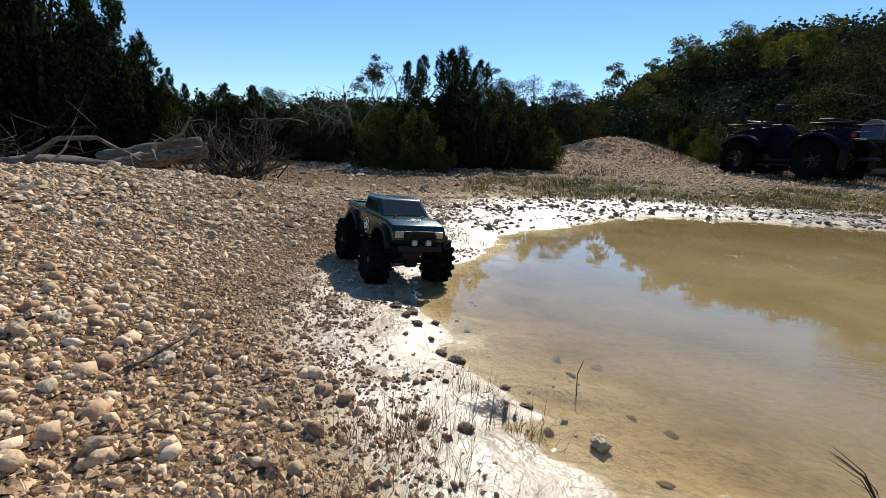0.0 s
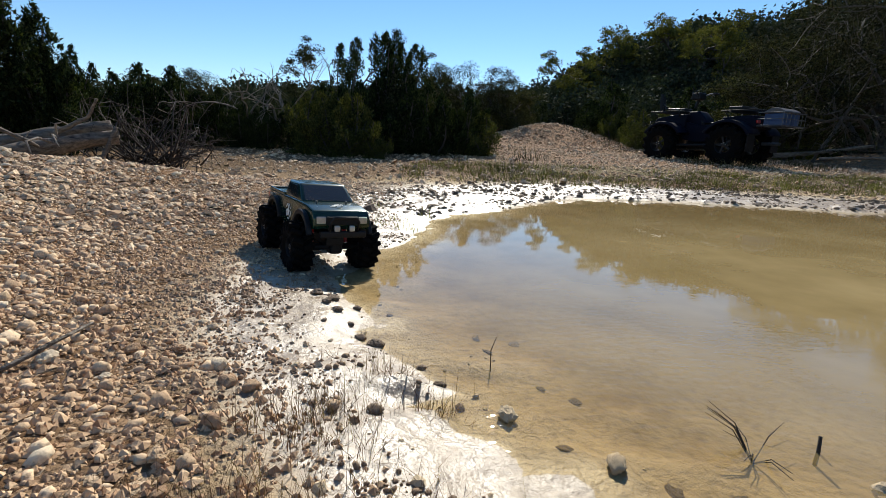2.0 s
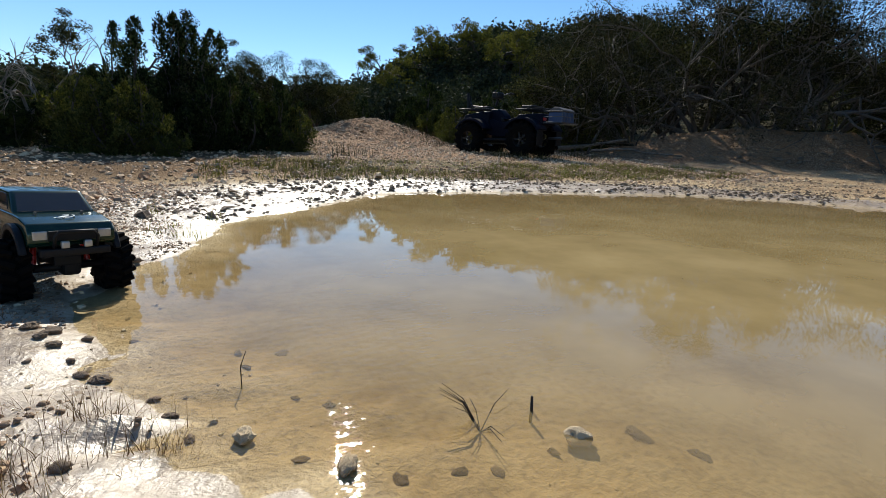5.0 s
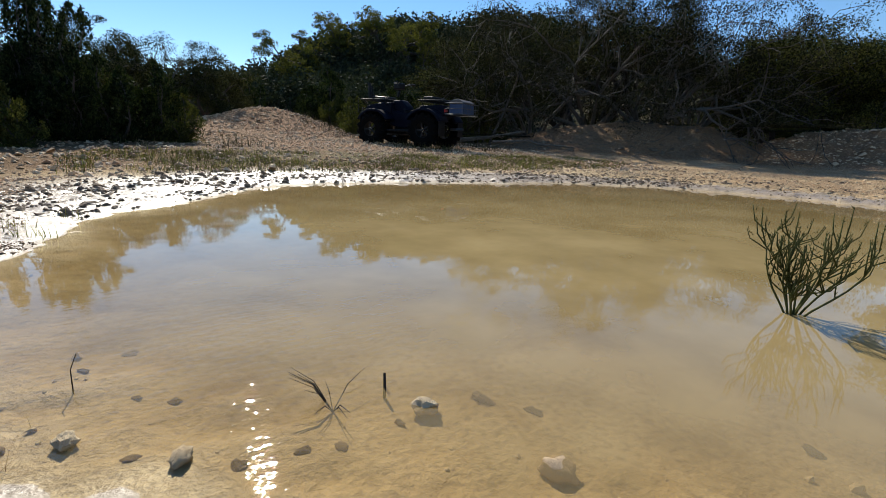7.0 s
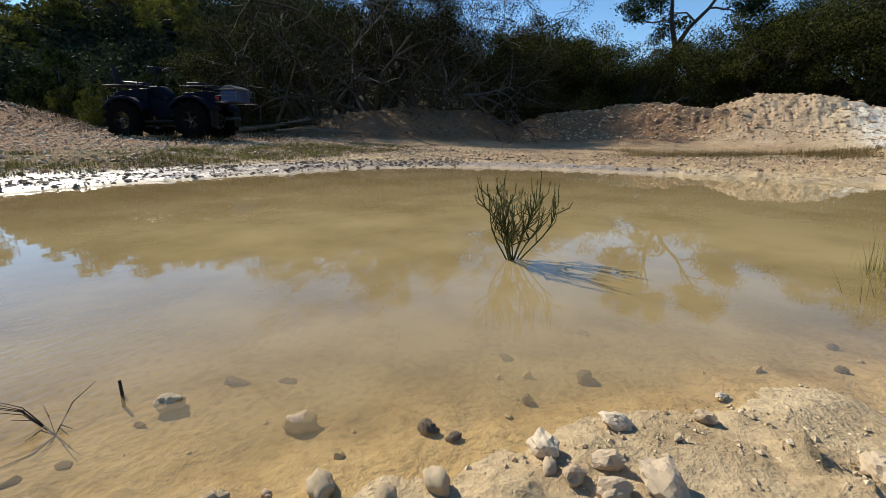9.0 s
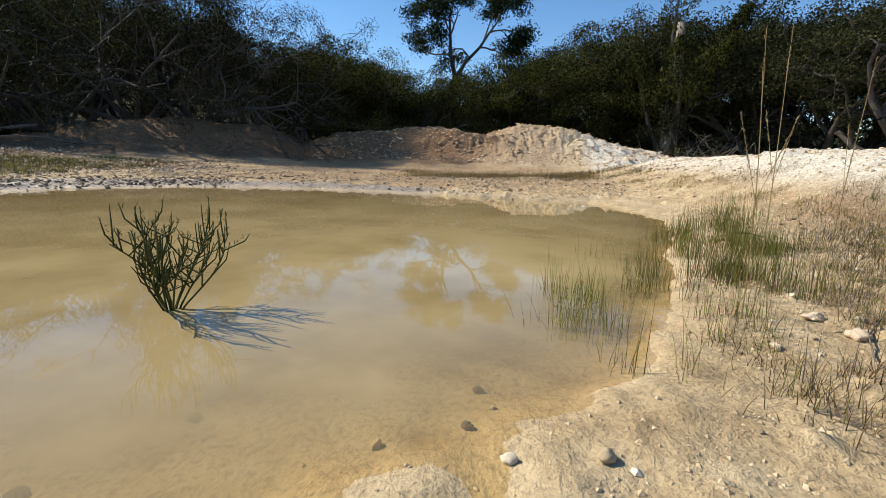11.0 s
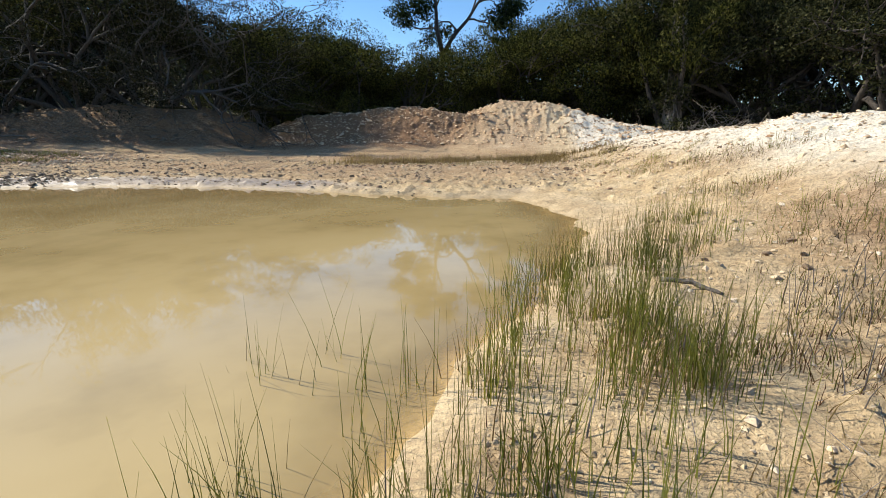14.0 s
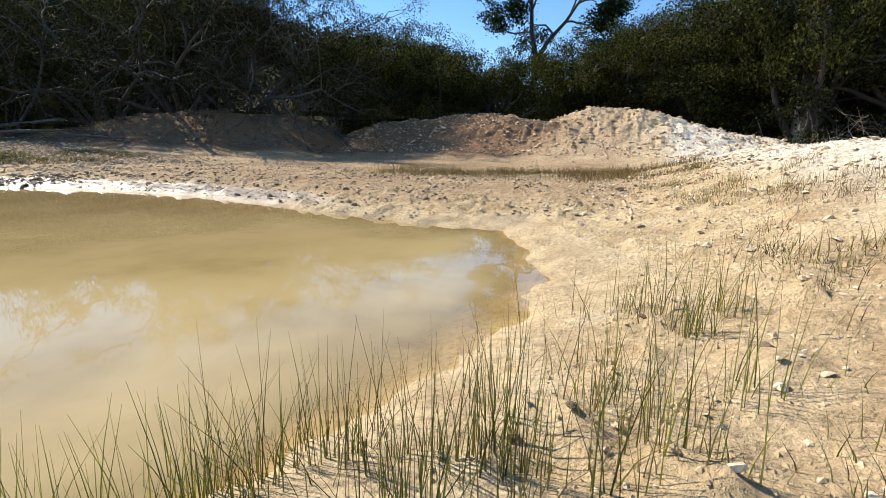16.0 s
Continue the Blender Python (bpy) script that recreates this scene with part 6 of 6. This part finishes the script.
    for s in (-1, 1):
        part("headlight", rounded_box((0.2475, s * 0.068, 0.172), (0.010, 0.030, 0.022), 0.003), SILVER, t, "clear headlight")
        part("tail_light", rounded_box((-0.2610, s * 0.0875, 0.181), (0.010, 0.013, 0.028), 0.002), RED, t, "red tail light")
        part("reverse_light", rounded_box((-0.2610, s * 0.0875, 0.162), (0.010, 0.013, 0.010), 0.002), AMBER, t, "amber lamp")
    part("rear_bumper", rounded_box((-0.272, 0, 0.136), (0.018, 0.190, 0.020), 0.005), BLACK, t)
    part("tow_hook", rounded_box((-0.283, 0.03, 0.126), (0.010, 0.008, 0.012), 0.003), CHROME, t)
    part("tow_hook", rounded_box((-0.283, -0.03, 0.126), (0.010, 0.008, 0.012), 0.003), CHROME, t)
    part("front_bumper", rounded_box((0.262, 0, 0.130), (0.020, 0.150, 0.020), 0.005), BLACK, t)
    hoop = Heap().tube([(0.262, -0.045, 0.135), (0.276, -0.045, 0.172), (0.276, -0.035, 0.184), (0.276, 0.035, 0.184), (0.276, 0.045, 0.172), (0.262, 0.045, 0.135)], [0.0042] * 6, 8)
    hoop.out("bumper_hoop", BLACK, t, flat=False)
    for s in (-1, 1):
        part("spot_lamp", rounded_box((0.270, s * 0.024, 0.150), (0.012, 0.018, 0.018), 0.004), SILVER, t)
        part("rock_slider", rounded_box((0, s * 0.088, 0.112), (0.150, 0.010, 0.008), 0.003), BLACK, t)
    # body clips on hood and bed
    for x, y, z in ((0.150, 0.05, 0.209), (0.150, -0.05, 0.209), (-0.13, 0.035, 0.208), (-0.16, -0.035, 0.208)):
        h = Heap().tube([(x, y, z - 0.004), (x, y, z + 0.009)], [0.003, 0.003], 8)
        h.tube([(x - 0.010, y, z + 0.006), (x + 0.010, y, z + 0.007)], [0.0012, 0.0012], 5)
        h.out("body_clip", STEEL, t)
    # Straw-coloured flakes stand in for a torn decal on the bed
    mud = Heap()
    rng = np.random.default_rng(3)
    for k in range(12):
        p, a = np.array([-0.165 + rng.normal() * 0.022, rng.normal() * 0.020, 0.2084]), rng.uniform(0, 6.3)
        l, w = rng.uniform(0.008, 0.022), rng.uniform(0.003, 0.006)
        d, e = np.array([math.cos(a), math.sin(a), 0.06]) * l, np.array([-math.sin(a), math.cos(a), 0]) * w
        top = np.array([0, 0, 0.0012])
        mud.add([tuple(q) for q in (p - d, p + e, p + d, p - e, p - d + top, p + e + top, p + d + top, p - e + top)], [(3, 2, 1, 0), (4, 5, 6, 7), (0, 1, 5, 4), (1, 2, 6, 5), (2, 3, 7, 6), (3, 0, 4, 7)])
    tagged(mud.out("leaf_litter", STRAW, t, "torn straw-coloured scraps of a decal on the bed"), kind="stuff")
    for child in t.children:
        child.location.z += 0.006
    # running gear
    part("chassis", rounded_box((0, 0, 0.098), (0.40, 0.060, 0.026), 0.004), BLACK, t)
    part("gearbox", rounded_box((0.02, 0, 0.084), (0.11, 0.070, 0.030), 0.006), BLACK, t)
    for cx in (-0.162, 0.162):
        h = Heap().tube([(cx, -0.098, 0.075), (cx, 0.098, 0.075)], [0.011, 0.011], 10)
        h.out("axle", BLACK, t, flat=False)
        part("differential", rounded_box((cx, 0.012, 0.074), (0.046, 0.044, 0.044), 0.012, 3), BLACK, t)
        for s in (-1, 1):
            tilt = -0.02 if cx > 0 else 0.02
            h = Heap().tube([(cx + tilt, s * 0.060, 0.082), (cx + tilt * 2.2, s * 0.050, 0.172)], [0.0075, 0.0075], 10)
            h.out("shock", RED, t, "red shock absorber")
            h = Heap().tube([(cx, s * 0.045, 0.066), (cx - math.copysign(0.135, cx), s * 0.030, 0.090)], [0.0036, 0.0036], 6)
            h.out("link", STEEL, t)
    for cx in (-0.162, 0.162):
        for s in (-1, 1):
            wheel(t, "wheel", cx, s * 0.112, 0.078, 0.0800, 0.066, 15, 0.012, 0.40, RUBBER, s, BLACK, 6)
    return t


TRUCK_AT = (-0.150, 1.735, 0.007)
model_truck(Matrix.Translation(TRUCK_AT) @ Matrix.Rotation(radians(-60), 4, "Z") @ Matrix.Rotation(radians(1.6), 4, "Y") @ Matrix.Rotation(radians(-3.4), 4, "X") @ Matrix.Scale(0.96, 4))


# ---------- quad bike ----------
BLUE = plain("dark_blue_plastic", (0.0025, 0.0035, 0.011), 0.6, grain=40, vary=0.3, sheen=0.12)
DARK_RIM = plain("dark_rim", (0.02, 0.02, 0.02), 0.5, 0.5, grain=60, vary=0.3)
COOLER = plain("blue_cooler", (0.03, 0.06, 0.14), 0.5, grain=60, vary=0.2)
COOLER_LID = plain("grey_lid", (0.09, 0.08, 0.075), 0.5, grain=60, vary=0.2)


def quad_bike(m):
    q = thing("quad_bike", m, "dark blue quad bike with racks and cooler box, parked on gravel", "quad bike")
    for cx in (-0.65, 0.65):
        for s in (-1, 1):
            wheel(q, "wheel", cx, s * 0.45, 0.325, 0.33, 0.25, 14, 0.025, 0.46, RUBBER, s, DARK_RIM, 5)
    # frame and engine
    part("engine", rounded_box((0.0, 0, 0.45), (0.62, 0.34, 0.36), 0.05, 3), BLACK, q)
    part("skid_plate", rounded_box((0.0, 0, 0.27), (1.05, 0.34, 0.03), 0.01), STEEL, q)
    for cx in (-0.65, 0.65):
        h = Heap().tube([(cx, -0.38, 0.33), (cx, 0.38, 0.33)], [0.035, 0.035], 8)
        h.out("axle", BLACK, q)
        for s in (-1, 1):
            h = Heap().tube([(cx * 0.92, s * 0.28, 0.36), (cx * 0.78, s * 0.20, 0.74)], [0.035, 0.03], 8)
            h.out("shock", STEEL, q)
    # footwells
    for s in (-1, 1):
        part("footwell", rounded_box((0.03, s * 0.36, 0.36), (0.62, 0.24, 0.05), 0.02), BLACK, q)
        part("side_panel", bevelled(*prism([(-0.40, 0.45), (-0.34, 0.80), (0.05, 0.78), (0.34, 0.88), (0.40, 0.50), (0.10, 0.42)], s * 0.17, s * 0.25), 0.02, 2), BLUE, q)
        # fenders over the wheels
        for cx, a0, a1, r in ((0.65, 28, 152, 0.47), (-0.65, 28, 156, 0.48)):
            outer, inner = arc(cx, 0.40, r, a0, a1, 12), arc(cx, 0.40, r - 0.06, a1, a0, 12)
            v, f = prism(outer + inner, s * 0.16, s * 0.58)
            part("fender", bevelled(v, f, 0.012, 2), BLUE, q, flat=False)
        part("mud_flap", rounded_box((-1.06, s * 0.44, 0.42), (0.02, 0.26, 0.34), 0.008), BLACK, q)
    # front body with headlights, tank and seat
    part("front_cowl", bevelled(*prism([(0.34, 0.70), (0.30, 1.04), (0.52, 1.04), (0.98, 0.97), (1.06, 0.78), (0.95, 0.58)], -0.30, 0.30), 0.035, 3), BLUE, q, flat=False)
    part("tank", bevelled(*prism([(-0.10, 0.70), (0.00, 0.95), (0.14, 1.10), (0.36, 1.10), (0.42, 0.70)], -0.16, 0.16), 0.045, 3), BLUE, q, flat=False)
    part("seat", bevelled(*prism([(-0.62, 0.80), (-0.60, 0.92), (-0.30, 0.86), (-0.05, 0.85), (0.08, 0.92), (0.06, 0.78)], -0.17, 0.17), 0.035, 3), BLACK, q, "black padded seat", flat=False)
    part("rear_cowl", bevelled(*prism([(-0.36, 0.62), (-0.42, 0.95), (-0.98, 0.97), (-1.04, 0.72), (-0.70, 0.60)], -0.30, 0.30), 0.03, 2), BLUE, q, flat=False)
    for s in (-1, 1):
        part("headlight", rounded_box((1.03, s * 0.15, 0.80), (0.05, 0.15, 0.09), 0.02), SILVER, q)
        part("tail_light", rounded_box((-1.02, s * 0.20, 0.84), (0.03, 0.12, 0.06), 0.01), RED, q, "red tail light")
    # handlebar
    h = Heap().tube([(0.33, 0, 1.05), (0.26, 0, 1.26)], [0.03, 0.03], 8)
    h.out("steering_stem", BLACK, q)
    h = Heap().tube([(0.12, -0.40, 1.33), (0.18, -0.28, 1.34), (0.26, -0.10, 1.27), (0.26, 0.10, 1.27), (0.18, 0.28, 1.34), (0.12, 0.40, 1.33)], [0.013] * 6, 8)
    bar = h.out("handlebar", STEEL, q, flat=False)
    for s in (-1, 1):
        g = Heap().tube([(0.165, s * 0.30, 1.338), (0.115, s * 0.41, 1.33)], [0.020, 0.020], 8)
        g.out("grip", BLACK, bar)
        g = Heap().tube([(0.22, s * 0.26, 1.33), (0.20, s * 0.40, 1.30)], [0.006, 0.006], 6)
        g.out("brake_lever", STEEL, bar)
    part("gauge_pod", rounded_box((0.29, 0, 1.27), (0.18, 0.24, 0.14), 0.035, 3), BLACK, q)
    h = Heap().tube([(0.30, 0.2, 1.30), (0.30, 0.22, 1.46)], [0.006, 0.006], 6)
    h.out("antenna", BLACK, q)
    # racks
    for x0, x1, w, z in ((0.42, 1.06, 0.42, 1.10), (-1.08, -0.46, 0.44, 1.06)):
        rack = Heap().tube([(x0, -w, z), (x1, -w, z), (x1, w, z), (x0, w, z), (x0, -w, z)], [0.013] * 5, 8)
        rack.tube([(x0, -w, z - 0.0), (x0, -w * 0.8, z - 0.13)], [0.012, 0.012], 6)
        rack.tube([(x0, w, z), (x0, w * 0.8, z - 0.13)], [0.012, 0.012], 6)
        rack.tube([(x1, -w * 0.7, z), (x1 - 0.05, -w * 0.5, z - 0.14)], [0.012, 0.012], 6)
        rack.tube([(x1, w * 0.7, z), (x1 - 0.05, w * 0.5, z - 0.14)], [0.012, 0.012], 6)
        base = rack.out("rack", BLACK, q, "black tube rack", flat=False)
        for k in range(6):
            y = -w + 2 * w * (k + 0.5) / 6
            b2 = Heap().tube([(x0, y, z), (x1, y, z)], [0.008, 0.008], 6)
            b2.out("rack_bar", BLACK, base)
    h = Heap().tube([(0.98, -0.28, 0.45), (1.14, -0.26, 0.55), (1.16, -0.24, 0.90), (1.16, 0.24, 0.90), (1.14, 0.26, 0.55), (0.98, 0.28, 0.45)], [0.016] * 6, 8)
    h.out("front_guard", BLACK, q, flat=False)
    # load on the racks
    gear = Heap().tube([(0.50, 0.25, 1.14), (0.98, 0.05, 1.20)], [0.028, 0.02], 8)
    gear.out("pole_bag", BLACK, q)
    part("gear_bag", rounded_box((0.72, -0.12, 1.15), (0.36, 0.30, 0.09), 0.035, 3), BLACK, q)
    h = Heap().tube([(0.98, 0.16, 1.10), (1.02, 0.16, 1.52)], [0.045, 0.035], 8)
    h.tube([(1.02, 0.16, 1.36), (0.80, 0.14, 1.12)], [0.012, 0.012], 6)
    h.out("holder", BLACK, q, "dark upright holder on the front rack")
    h = Heap().tube([(1.02, 0.02, 1.10), (1.05, 0.02, 1.46)], [0.03, 0.025], 8)
    h.out("holder", BLACK, q, "dark upright holder on the front rack")
    part("rear_roll", rounded_box((-0.62, 0.0, 1.12), (0.26, 0.55, 0.08), 0.03, 3), BLACK, q)
    basket = Heap()
    for z in (0.76, 0.88, 1.00):
        basket.tube([(-1.10, -0.40, z), (-1.50, -0.40, z), (-1.50, 0.40, z), (-1.10, 0.40, z)], [0.008] * 4, 6)
    for k in range(7):
        y = -0.40 + 0.8 * k / 6
        basket.tube([(-1.10, y, 0.74), (-1.50, y, 0.74), (-1.50, y, 1.00)], [0.006] * 3, 5)
    basket.out("basket", STEEL, q, "wire basket behind the rear rack")
    box = part("cooler", rounded_box((-1.30, 0.0, 0.87), (0.32, 0.56, 0.24), 0.03, 3), COOLER, q, "blue cooler box")
    part("lid", bevelled(*prism([(-1.47, 0.99), (-1.46, 1.03), (-1.36, 1.09), (-1.24, 1.09), (-1.14, 1.03), (-1.13, 0.99)], -0.29, 0.29), 0.015, 2), COOLER_LID, box, "grey cooler lid")
    h = Heap().tube([(-1.05, 0, 0.42), (-1.35, 0, 0.42)], [0.03, 0.03], 8)
    h.out("hitch", STEEL, q)
    for child in q.children:
        if not child.name.startswith("wheel"):
            tall = child.name.split(".")[0] in ("handlebar", "gauge_pod", "steering_stem", "antenna")
            child.scale = (0.96, 0.90, 0.97 if tall else 0.86)
    return q


QUAD_AT = (5.80, 8.95)
quad_bike(Matrix.Translation((*QUAD_AT, gz(*QUAD_AT) - 0.01)) @ Matrix.Rotation(radians(115.5), 4, "Z"))
